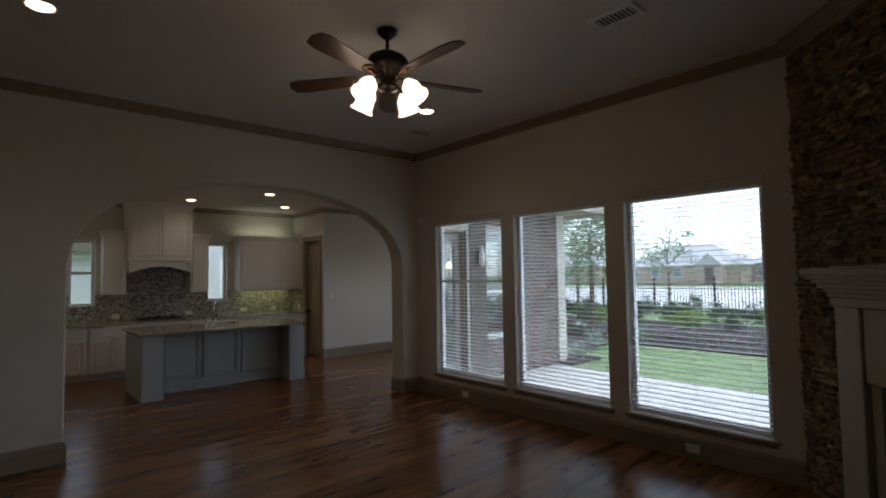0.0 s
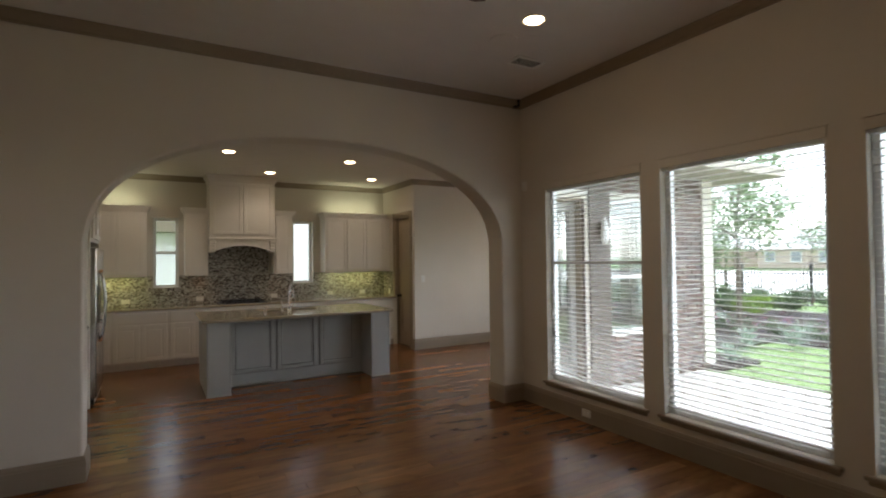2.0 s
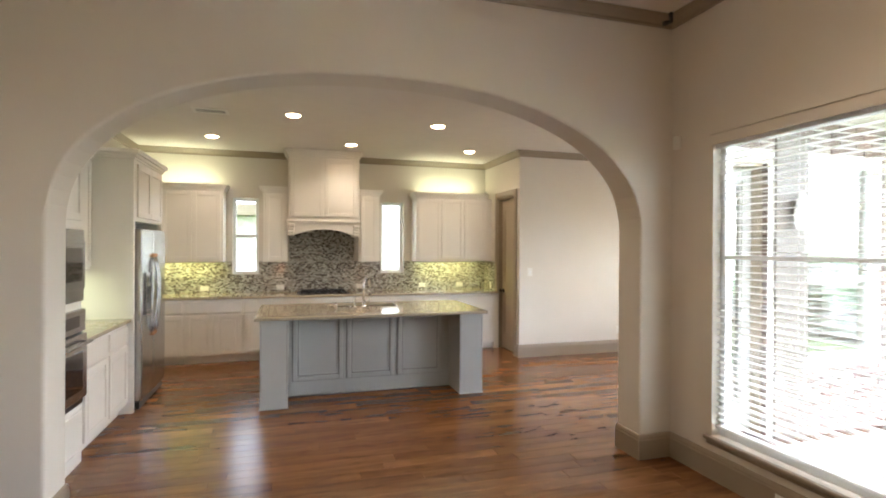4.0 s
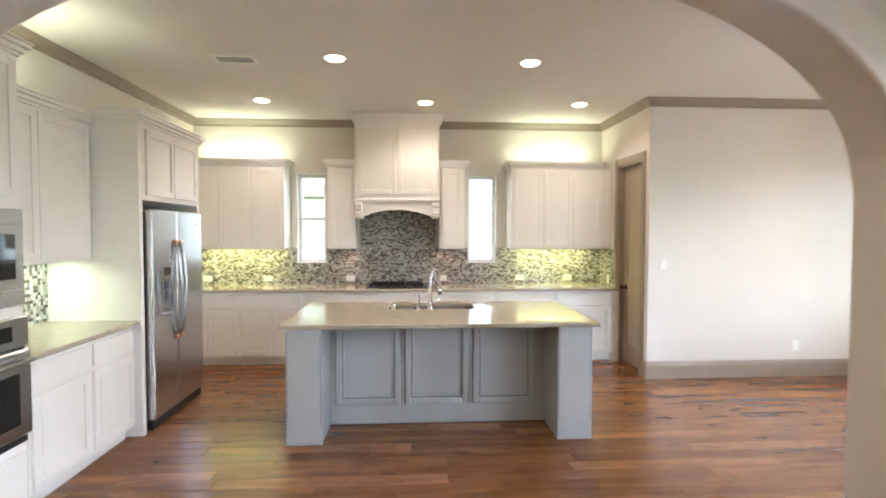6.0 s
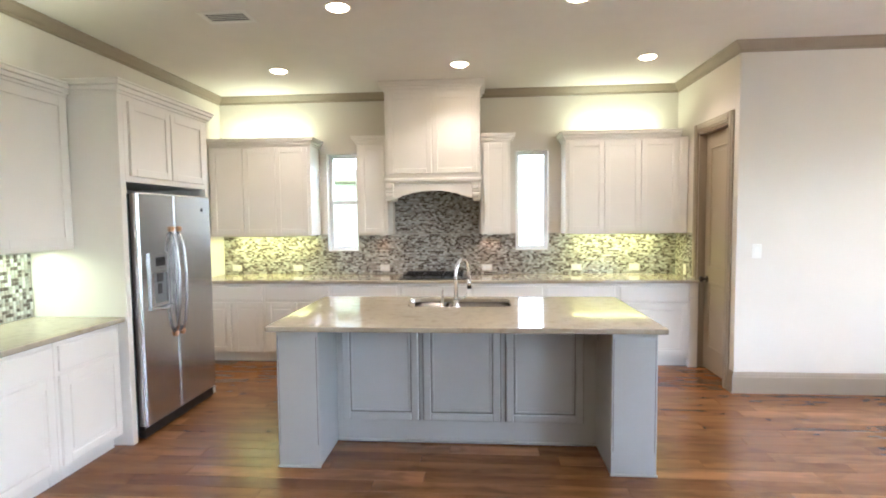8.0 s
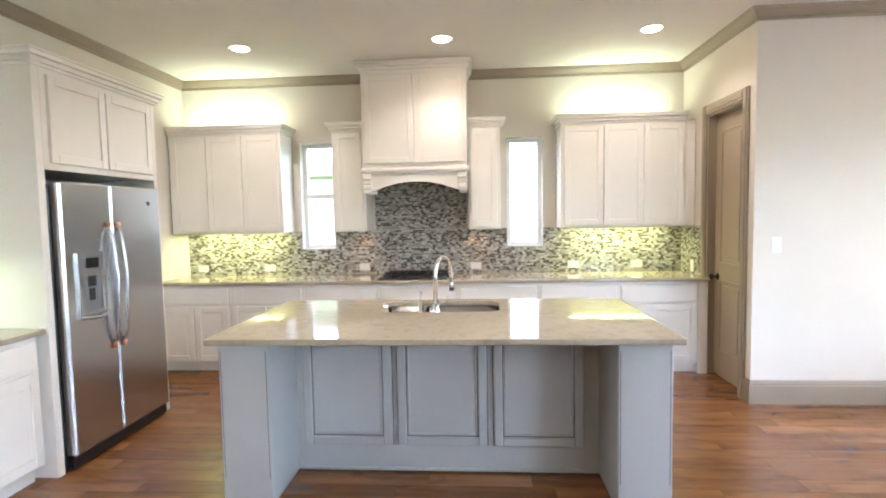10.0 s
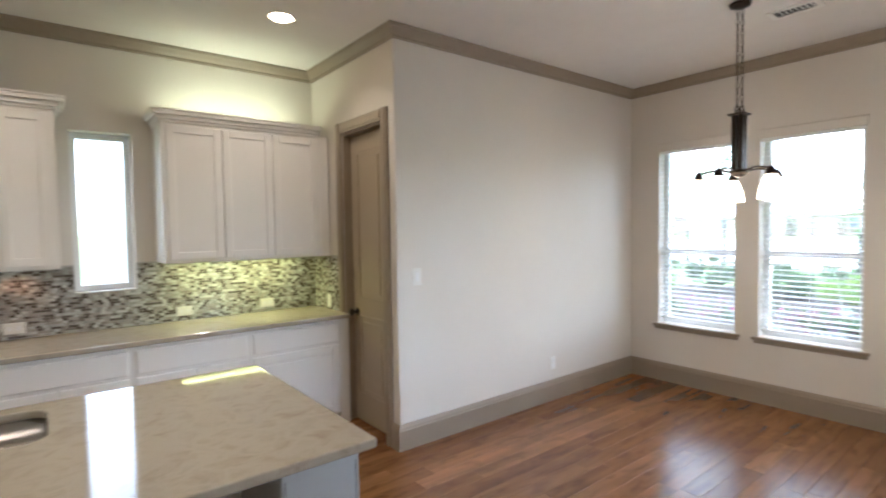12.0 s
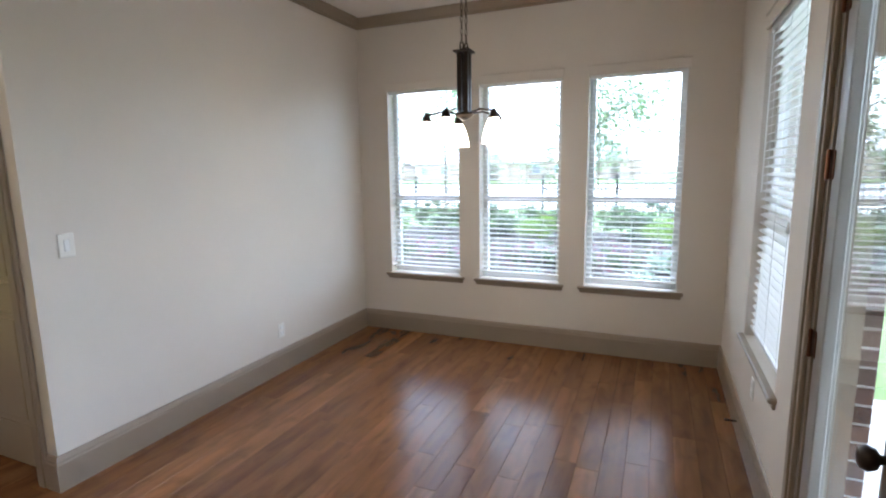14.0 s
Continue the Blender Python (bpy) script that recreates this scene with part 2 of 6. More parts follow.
# ---- mesh tools ----
def box(bm, x0, y0, z0, x1, y1, z1, bevel=0.0, seg=1):
    x0, x1, y0, y1, z0, z1 = min(x0, x1), max(x0, x1), min(y0, y1), max(y0, y1), min(z0, z1), max(z0, z1)
    m = Matrix.Translation(((x0 + x1) / 2, (y0 + y1) / 2, (z0 + z1) / 2)) @ Matrix.Diagonal((x1 - x0, y1 - y0, z1 - z0, 1))
    vs = bmesh.ops.create_cube(bm, size=1.0, matrix=m)["verts"]
    if bevel:
        es = list({e for v in vs for e in v.link_edges})
        bmesh.ops.bevel(bm, geom=es, offset=bevel, segments=seg, profile=0.6, affect="EDGES")
    return bm


def make(name, bm, mat, parent=None, label="", smooth=False):
    """Links a bmesh built in world coordinates; with a parent, its mesh is moved to the parent's own place."""
    me = bpy.data.meshes.new(name)
    base = Vector((0, 0, 0))
    up = parent
    while up:
        base += up.location
        up = up.parent
    if parent:
        bm.transform(Matrix.Translation(-base))
    bm.to_mesh(me)
    bm.free()
    me.materials.append(mat)
    if smooth:
        me.shade_smooth()
    ob = new(name, me)
    ob.parent = parent
    if label:
        ob["label"] = label
    return ob


def part(name, bm, mat, parent, label="", smooth=False):
    return make(name, bm, mat, parent, label, smooth)


def thing(name, where, label, category, group=""):
    ob = new(name)
    ob.location = where
    ob.empty_display_size = 0.1
    return tagged(ob, label, category, group)


def structure(name, bm, mat, label=""):
    return tagged(make(name, bm, mat), label, kind="structure")


def grid_solid(axis, w0, w1, us, zs, holes):
    """A slab between w0 and w1 across the axis, from a grid of u and z lines, with holes; only outer faces are made."""
    bm = bmesh.new()
    us, zs = sorted(set(round(u, 4) for u in us)), sorted(set(round(z, 4) for z in zs))

    def solid(i, j):
        if not (0 <= i < len(us) - 1 and 0 <= j < len(zs) - 1):
            return False
        u, z = (us[i] + us[i + 1]) / 2, (zs[j] + zs[j + 1]) / 2
        return not any(a < u < b and c < z < d for a, b, c, d in holes)
    vs = {}

    def v(i, j, w):
        if (i, j, w) not in vs:
            u, z = us[i], zs[j]
            vs[i, j, w] = bm.verts.new({"x": (w, u, z), "y": (u, w, z), "z": (u, z, w)}[axis])
        return vs[i, j, w]
    for i in range(len(us) - 1):
        for j in range(len(zs) - 1):
            if not solid(i, j):
                continue
            for w in (w0, w1):
                bm.faces.new([v(i, j, w), v(i + 1, j, w), v(i + 1, j + 1, w), v(i, j + 1, w)])
            for di, dj, a, b in ((-1, 0, (i, j), (i, j + 1)), (1, 0, (i + 1, j), (i + 1, j + 1)), (0, -1, (i, j), (i + 1, j)), (0, 1, (i, j + 1), (i + 1, j + 1))):
                if not solid(i + di, j + dj):
                    bm.faces.new([v(*a, w0), v(*b, w0), v(*b, w1), v(*a, w1)])
    bmesh.ops.recalc_face_normals(bm, faces=bm.faces)
    return bm


def wall(name, axis, w0, w1, u0, u1, z0, z1, holes=(), mat=None, label=""):
    us = [u0, u1] + [h[0] for h in holes] + [h[1] for h in holes]
    zs = [z0, z1] + [h[2] for h in holes] + [h[3] for h in holes]
    return structure(name, grid_solid(axis, w0, w1, us, zs, holes), mat or WALL, label)


def sweep(bm, profile, path, closed=False):
    """A profile of (out, up) points along a level path; out is to the left of the way walked."""
    n = len(path)
    rings = []
    for i, p in enumerate(path):
        p = Vector(p)
        a = Vector(path[i - 1]) if i or closed else None
        b = Vector(path[(i + 1) % n]) if i < n - 1 or closed else None
        d0 = (p - a).normalized() if a is not None else None
        d1 = (b - p).normalized() if b is not None else None
        d0, d1 = d0 or d1, d1 or d0
        n0, n1 = Vector((-d0.y, d0.x, 0)), Vector((-d1.y, d1.x, 0))
        nm = (n0 + n1).normalized()
        nm /= max(0.3, nm.dot(n0))
        rings.append([bm.verts.new(p + nm * o + Vector((0, 0, u))) for o, u in profile])
    m = len(profile)
    for i in range(n if closed else n - 1):
        r, s = rings[i], rings[(i + 1) % n]
        for j in range(m):
            bm.faces.new([r[j], r[(j + 1) % m], s[(j + 1) % m], s[j]])
    if not closed:
        bm.faces.new(rings[0])
        bm.faces.new(rings[-1][::-1])
    bmesh.ops.recalc_face_normals(bm, faces=bm.faces)
    return bm


def lathe(bm, profile, centre, seg=20, m=None):
    """Turns (radius, height) points about the vertical through centre."""
    c = Vector(centre)
    rings = []
    for r, z in profile:
        rings.append([bm.verts.new((r * math.cos(2 * math.pi * k / seg), r * math.sin(2 * math.pi * k / seg), z)) for k in range(seg)])
    new_v = [v for ring in rings for v in ring]
    for a, b in zip(rings, rings[1:]):
        for k in range(seg):
            bm.faces.new([a[k], a[(k + 1) % seg], b[(k + 1) % seg], b[k]])
    bm.faces.new(rings[0][::-1])
    bm.faces.new(rings[-1])
    t = Matrix.Translation(c) @ (m or Matrix())
    bmesh.ops.transform(bm, matrix=t, verts=new_v)
    bmesh.ops.recalc_face_normals(bm, faces=bm.faces)
    return bm


def tube(bm, pts, r, seg=8):
    """A round bar along points; r one radius or one for each point."""
    pts = [Vector(p) for p in pts]
    rs = r if isinstance(r, (list, tuple)) else [r] * len(pts)
    rings = []
    for i, p in enumerate(pts):
        d = (pts[min(i + 1, len(pts) - 1)] - pts[max(i - 1, 0)]).normalized()
        q = d.to_track_quat("Z", "Y")
        rings.append([bm.verts.new(p + q @ Vector((rs[i] * math.cos(2 * math.pi * k / seg), rs[i] * math.sin(2 * math.pi * k / seg), 0))) for k in range(seg)])
    for a, b in zip(rings, rings[1:]):
        for k in range(seg):
            bm.faces.new([a[k], a[(k + 1) % seg], b[(k + 1) % seg], b[k]])
    bm.faces.new(rings[0][::-1])
    bm.faces.new(rings[-1])
    bmesh.ops.recalc_face_normals(bm, faces=bm.faces)
    return bm


class Face:
    """A frame on a vertical front: u along it, v up, w out of it."""

    def __init__(self, origin, u, w):
        self.o, self.u, self.w = Vector(origin), Vector(u), Vector(w)

    def at(self, u, v, w):
        return self.o + self.u * u + Vector((0, 0, v)) + self.w * w

    def slab(self, bm, u0, v0, w0, u1, v1, w1, bevel=0.0):
        a, b = self.at(u0, v0, w0), self.at(u1, v1, w1)
        return box(bm, *a, *b, bevel)


def panel_front(F, u0, v0, u1, v1, parent, mat, name="door", t=0.02, rail=0.055, raised=True):
    """A framed door: a backing board that carries two stiles, two rails and a panel set back between them."""
    d = part(name, F.slab(bmesh.new(), u0, v0, 0.001, u1, v1, t * 0.45), mat, parent)
    for kind, a in (("stile", (u0, v0, u0 + rail, v1)), ("stile", (u1 - rail, v0, u1, v1)), ("rail", (u0 + rail, v0, u1 - rail, v0 + rail)), ("rail", (u0 + rail, v1 - rail, u1 - rail, v1))):
        part(kind, F.slab(bmesh.new(), a[0], a[1], t * 0.45, a[2], a[3], t, 0.0025), mat, d)
    if raised:
        g = rail + 0.02
        part("raised_panel", F.slab(bmesh.new(), u0 + g, v0 + g, t * 0.45, u1 - g, v1 - g, t * 0.8, 0.005), mat, d)
    return d


def plain_front(F, u0, v0, u1, v1, t=0.02):
    bm = bmesh.new()
    F.slab(bm, u0, v0, 0.001, u1, v1, t, 0.004)
    return bm


# ---- shell ----
W_LIV = [(4.66, 5.89), (3.25, 4.46), (1.83, 3.04)]
WLZ = (0.30, 2.40)
wall("wall_east", "x", XW, XW + OUTE, YS, YW, 0, ZL + 0.15, [(a, b, *WLZ) for a, b in W_LIV])
wall("wall_west", "x", XL - 0.15, XL, YS, YA + 0.14, 0, ZL + 0.15)
wall("wall_south", "y", YS - 0.15, YS, XL, XW, 0, ZL + 0.15)


def arch_wall():
    bm = bmesh.new()
    cx, hw = (AX0 + AX1) / 2, (AX1 - AX0) / 2
    zs, rise, p = 1.75, 0.985, 2.2
    outline = [(AX0, 0.0)]
    k = 40
    for i in range(k + 1):
        a = math.pi * (1 - i / k)
        c, s = math.cos(a), math.sin(a)
        outline.append((cx + hw * math.copysign(abs(c) ** (2 / p), c), zs + rise * abs(s) ** (2 / p)))
    outline += [(AX1, 0.0)]
    top = ZL + 0.15
    x0, x1 = XL, XW
    for y0, flip in ((YA, False), (YB, True)):
        quads = [[(x0, 0), (AX0, 0), (AX0, zs), (x0, zs)], [(x0, zs), (AX0, zs), (AX0, top), (x0, top)], [(AX1, 0), (x1, 0), (x1, zs), (AX1, zs)], [(AX1, zs), (x1, zs), (x1, top), (AX1, top)]]
        for (xa, za), (xb, zb) in zip(outline[1:-1], outline[2:-1]):
            quads.append([(xa, za), (xb, zb), (xb, top), (xa, top)])
        for q in quads:
            vs = [bm.verts.new((x, y0, z)) for x, z in q]
            bm.faces.new(vs[::-1] if flip else vs)
    for (xa, za), (xb, zb) in zip(outline, outline[1:]):
        bm.faces.new([bm.verts.new(v) for v in ((xa, YA, za), (xa, YB, za), (xb, YB, zb), (xb, YA, zb))])
    for q in (((x0, YA, 0), (x0, YB, 0), (x0, YB, top), (x0, YA, top)), ((x1, YA, 0), (x1, YB, 0), (x1, YB, top), (x1, YA, top)), ((x0, YA, top), (x1, YA, top), (x1, YB, top), (x0, YB, top))):
        bm.faces.new([bm.verts.new(v) for v in q])
    bmesh.ops.remove_doubles(bm, verts=bm.verts, dist=0.0005)
    bmesh.ops.dissolve_degenerate(bm, dist=0.0005, edges=bm.edges)
    bmesh.ops.recalc_face_normals(bm, faces=bm.faces)
    ob = structure("wall_arch", bm, WALL, "beige plaster wall with a wide rounded arch to the kitchen")
    b = ob.modifiers.new("round", "BEVEL")
    b.width, b.segments, b.limit_method, b.angle_limit = 0.02, 3, "ANGLE", radians(50)
    return ob


arch_wall()
DW = [(8.80, 9.54), (7.86, 8.60), (6.90, 7.64)]
DWZ = (0.60, 2.42)
KW = [(1.61, 1.985), (3.86, 4.24)]
KWZ = (1.20, 2.36)
wall("wall_kitchen_back", "y", YK, YK + OUT, XK - 0.15, XP + 1.2, 0, ZL, [(a, b, *KWZ) for a, b in KW])
wall("wall_kitchen_left", "x", XK - 0.15, XK, YB, YK, 0, ZL)
PD = (10.03, 10.67, 0.0, 2.42)
wall("wall_pantry_side", "x", XP, XP + 0.12, YP + 0.12, YK, 0, ZL, [PD])
wall("wall_pantry_front", "y", YP, YP + 0.12, XP, XD, 0, ZL)
wall("wall_breakfast_east", "x", XD, XD + OUT, YW - OUT, YK, 0, ZL, [(a, b, *DWZ) for a, b in DW])
RW = (6.80, 7.70)
PATIO_DOOR = (5.53, 6.36, 0.0, 2.36)
wall("wall_breakfast_south", "y", YW - OUTS, YW, XW + OUTE, XD, 0, ZL, [(*RW, *DWZ), PATIO_DOOR])

structure("ceiling_living", box(bmesh.new(), XL, YS, ZL, XW, YA, ZL + 0.12), CEIL)
structure("ceiling_kitchen", box(bmesh.new(), XK, YW - 0.1, ZK, XD, YK, ZK + 0.12), CEIL)
floor = structure("floor", box(box(bmesh.new(), XL, YS, -0.15, XW, YA, -0.012), XK, YA, -0.15, XD, YK, -0.012), SUBFL)


# ---- trim ----
BASE = [(0, 0), (0.020, 0), (0.020, 0.145), (0.016, 0.155), (0.016, 0.165), (0.008, 0.185), (0, 0.19)]
CROWN = [(0, 0), (0.012, 0), (0.020, 0.012), (0.020, 0.03), (0.045, 0.05), (0.075, 0.085), (0.085, 0.09), (0.095, 0.11), (0.095, 0.118), (0, 0.118)]


def trim(name, profile, path, z, closed=False, label=""):
    return structure(name, sweep(bmesh.new(), profile, [(x, y, z) for x, y in path], closed), TRIM, label)


trim("baseboard_living_west", BASE, [(AX0, YB), (AX0, YA), (XL, YA), (XL, YS)], 0, label="tall taupe painted baseboard")
trim("baseboard_living_east", BASE, [(4.2, YS + 0.2), (XW, 1.2), (XW, YA), (AX1, YA), (AX1, YB)], 0, label="tall taupe painted baseboard")
trim("baseboard_breakfast", BASE, [(PATIO_DOOR[1] + 0.092, YW), (XD, YW), (XD, YP), (XP, YP), (XP, PD[0] - 0.085)], 0, label="tall taupe painted baseboard")
trim("crown_living", [(o * 0.70, u * 0.76 + 0.0283) for o, u in CROWN], [(XL, YA), (XL, YS), (XW, YS), (XW, YA)], ZL - 0.118, True, "taupe painted crown moulding")
trim("crown_kitchen", [(o * 0.75, u * 0.76 + 0.0285) for o, u in CROWN], [(XK, YK), (XK, YB), (XW, YB), (XW, YW), (XD, YW), (XD, YP), (XP, YP), (XP, YK)], ZK - 0.118, True, "taupe painted crown moulding")


def casing(name, axis, w, side, u0, u1, z1, width=0.09, t=0.018, mat=None, parent=None):
    """Door casing round an opening in the wall face w, proud towards side."""
    bm = bmesh.new()
    for a, b, c, d in ((u0 - width, u0, 0, z1 + width), (u1, u1 + width, 0, z1 + width), (u0, u1, z1, z1 + width)):
        for inset, tt in ((0.0, t), (0.022, t + 0.007)):
            aa, bb, dd = a + inset * (b - a < 0.2), b - inset * (b - a < 0.2), d
            cc = c
            if b - a >= 0.2:
                cc, dd = c + inset, d - inset
            if axis == "x":
                box(bm, w, aa, cc, w + side * tt, bb, dd, 0.003)
            else:
                box(bm, aa, w, cc, bb, w + side * tt, dd, 0.003)
    return structure(name, bm, mat or TRIM) if not parent else part(name, bm, mat or TRIM, parent)


# ---- windows with blinds ----
def window(name, F, width, z0, z1, depth, blind=True, rail=True, tilt=12, sill=True, rail_z=0, rail_h=0.025):
    """A vinyl window set at the outer side of an opening; F.u runs along the wall, F.w into the room, F.o on the inner face."""
    w = thing(name, F.at(width / 2, z0, -depth), "white vinyl sash window set deep in a beige plaster opening", "window")
    w["kind"] = "structure"
    f = 0.045
    bm = bmesh.new()
    d0, d1 = -depth + 0.005, -depth + 0.06
    for a in ((0, z0, f, z1), (width - f, z0, width, z1), (f, z0, width - f, z0 + f), (f, z1 - f, width - f, z1)):
        F.slab(bm, a[0], a[1], d0, a[2], a[3], d1, 0.004)
    part("window_frame", bm, VINYL, w)
    zm = rail_z or (z0 + z1) / 2
    if rail:
        part("meeting_rail", F.slab(bmesh.new(), f, zm - rail_h, d0 + 0.01, width - f, zm + rail_h, d1 + 0.008, 0.004), VINYL, w)
    for k, (a, b) in enumerate(((z0 + f, zm - rail_h), (zm + rail_h, z1 - f)) if rail else ((z0 + f, z1 - f),)):
        p = part("pane", F.slab(bmesh.new(), f, a, d0 + 0.02, width - f, b, d0 + 0.026), GLASS, w)
        p.visible_shadow = False
    if sill:
        bm = bmesh.new()
        F.slab(bm, -0.05, z0 - 0.028, -depth + 0.06, width + 0.05, z0 - 0.001, 0.035, 0.006)
        F.slab(bm, -0.035, z0 - 0.06, 0.0, width + 0.035, z0 - 0.0285, 0.014, 0.004)
        part("window_sill", bm, TRIM, w, "taupe painted wooden sill")
    if blind:
        bm = bmesh.new()
        F.slab(bm, -0.012, z1 - 0.052, 0.0005, width + 0.012, z1 + 0.022, 0.014, 0.003)
        F.slab(bm, -0.020, z1 + 0.0225, 0.0005, width + 0.020, z1 + 0.031, 0.022, 0.002)
        part("head_board", bm, WALL, w, "narrow beige painted board over the blind")
        blinds(F, width, z0, z1, tilt)
    return w


SLATS = {}


def blinds(F, width, z0, z1, tilt):
    b = thing("window_blind", F.at(width / 2, z1 - 0.03, -0.05), "white two inch faux wood blind let down with its slats open", "blind", "blinds in the windows")
    wd = width - 0.02
    key = round(wd, 3), tuple(F.u), tilt
    if key not in SLATS:
        bm = bmesh.new()
        n = 4
        pts = []
        for i in range(n + 1):
            q = (i / n - 0.5) * 0.05
            pts.append((q, 0.0025 * (1 - (2 * i / n - 1) ** 2)))
        a = radians(tilt)
        ring = []
        for u in (-wd / 2, wd / 2):
            for off in (0.0010, -0.0010):
                row = []
                for q, h in pts:
                    h += off
                    ww, vv = q * math.cos(a) - h * math.sin(a), q * math.sin(a) + h * math.cos(a)
                    row.append(bm.verts.new(F.u * u + F.w * ww + Vector((0, 0, vv))))
                ring.append(row)
        t0, b0, t1, b1 = ring
        for i in range(n):
            bm.faces.new([t0[i], t1[i], t1[i + 1], t0[i + 1]])
            bm.faces.new([b0[i], b0[i + 1], b1[i + 1], b1[i]])
        bm.faces.new([t0[0], b0[0], b1[0], t1[0]])
        bm.faces.new([t0[n], t1[n], b1[n], b0[n]])
        bm.faces.new(t0 + b0[::-1])
        bm.faces.new(t1[::-1] + b1)
        bmesh.ops.recalc_face_normals(bm, faces=bm.faces)
        me = bpy.data.meshes.new("slat")
        bm.to_mesh(me)
        bm.free()
        me.materials.append(SLAT)
        SLATS[key] = me
    zt = z1 - 0.075
    k = int((zt - z0 - 0.035) / 0.0455)
    for i in range(k):
        s = new("slat", SLATS[key])
        s.parent = b
        s.location = F.at(width / 2, zt - i * 0.0455, -0.05) - b.location
    bm = bmesh.new()
    F.slab(bm, 0.003, z1 - 0.055, -0.09, width - 0.003, z1 - 0.002, -0.03, 0.003)
    part("headrail", bm, SLAT, b)
    part("valance", F.slab(bmesh.new(), 0.002, z1 - 0.075, -0.026, width - 0.002, z1 - 0.002, -0.014, 0.004), SLAT, b)
    zb = zt - k * 0.0455
    part("bottom_rail", F.slab(bmesh.new(), 0.008, zb - 0.01, -0.075, width - 0.008, zb + 0.008, -0.025, 0.003), SLAT, b)
    for u in (0.16, width / 2, width - 0.16):
        bm = bmesh.new()
        for w in (-0.024, -0.076):
            tube(bm, [F.at(u, zb, w), F.at(u, z1 - 0.05, w)], 0.0012, 4)
        part("ladder_cord", bm, SLAT, b)
    bm = bmesh.new()
    tube(bm, [F.at(0.09, z1 - 0.07, -0.012), F.at(0.092, z1 - 0.95, -0.012)], 0.004, 6)
    part("tilt_wand", bm, SLAT, b)
    bm = bmesh.new()
    tube(bm, [F.at(width - 0.10, z1 - 0.07, -0.012), F.at(width - 0.10, z1 - 1.05, -0.012)], 0.0015, 4)
    lathe(bm, [(0.003, 0.05), (0.008, 0.02), (0.009, 0.0)], F.at(width - 0.10, z1 - 1.10, -0.012), 8)
    part("pull_cord", bm, SLAT, b)


for k, (a, b) in enumerate(W_LIV):
    window("window_living_%d" % (k + 1), Face((XW, b, 0), (0, -1, 0), (-1, 0, 0)), b - a, *WLZ, OUTE - 0.01, tilt=1, rail=k == 0, rail_z=1.56, rail_h=0.015)
for k, (a, b) in enumerate(DW):
    window("window_breakfast_%d" % (k + 1), Face((XD, b, 0), (0, -1, 0), (-1, 0, 0)), b - a, *DWZ, OUT - 0.06, tilt=-7, rail_z=1.345)
window("window_breakfast_4", Face((RW[1], YW, 0), (-1, 0, 0), (0, 1, 0)), RW[1] - RW[0], *DWZ, OUTS - 0.055, tilt=-20, rail_z=1.345)
for k, (a, b) in enumerate(KW):
    window("window_kitchen_%d" % (k + 1), Face((a, YK, 0), (1, 0, 0), (0, -1, 0)), b - a, *KWZ, 0.16, blind=False, sill=False, rail=k == 0)


# ---- doors ----
def knob(parent, at, way, mat=IRON):
    bm = bmesh.new()
    way = Vector(way)
    q = way.to_track_quat("Z", "Y").to_matrix().to_4x4()
    lathe(bm, [(0.033, 0), (0.033, 0.006), (0.012, 0.012), (0.011, 0.035), (0.026, 0.045), (0.031, 0.06), (0.024, 0.074), (0.008, 0.078)], at, 16, q)
    part("door_knob", bm, mat, parent, "dark bronze round knob", True)


def panelled_door(name, F, width, height, t, label):
    """Two panels, the upper one arched at its head."""
    d = tagged(thing(name, F.at(width / 2, 0, -t / 2), label, "door"), kind="structure")
    bm = bmesh.new()
    F.slab(bm, 0, 0.01, -t, width, height, 0)
    r = 0.105
    mid = 0.98
    for (v0, v1) in ((0.24, mid - 0.07), (mid + 0.07, height - 0.14)):
        F.slab(bm, r, v0, -0.001, width - r, v0 + 0.02, 0.008, 0.003)
        F.slab(bm, r, v1 - 0.02, -0.001, width - r, v1, 0.008, 0.003)
        F.slab(bm, r, v0 + 0.02, -0.001, r + 0.02, v1 - 0.02, 0.008, 0.003)
        F.slab(bm, width - r - 0.02, v0 + 0.02, -0.001, width - r, v1 - 0.02, 0.008, 0.003)
        F.slab(bm, r + 0.05, v0 + 0.05, -0.001, width - r - 0.05, v1 - 0.05, 0.006, 0.005)
    part("door_leaf", bm, DOORP, d)
    return d


PF = Face((XP + 0.07, PD[0] + 0.02, 0), (0, 1, 0), (-1, 0, 0))
pantry = panelled_door("door_1", PF, PD[1] - PD[0] - 0.04, 2.40, 0.035, "taupe painted two panel pantry door, closed")
knob(pantry, PF.at(PD[1] - PD[0] - 0.10, 0.93, 0.0), (-1, 0, 0))
casing("door_casing_pantry", "x", XP, -1, PD[0], PD[1], PD[3])
bm = bmesh.new()
box(bm, XP + 0.001, PD[0], 0, XP + 0.119, PD[0] + 0.018, PD[3])
box(bm, XP + 0.001, PD[1] - 0.018, 0, XP + 0.119, PD[1], PD[3])
box(bm, XP + 0.001, PD[0] + 0.018, PD[3] - 0.018, XP + 0.119, PD[1] - 0.018, PD[3])
structure("door_jamb_pantry", bm, TRIM)
structure("wall_pantry_inside", box(bmesh.new(), XP + 1.0, YP + 0.12, 0, XP + 1.1, YK, ZK), WALL)

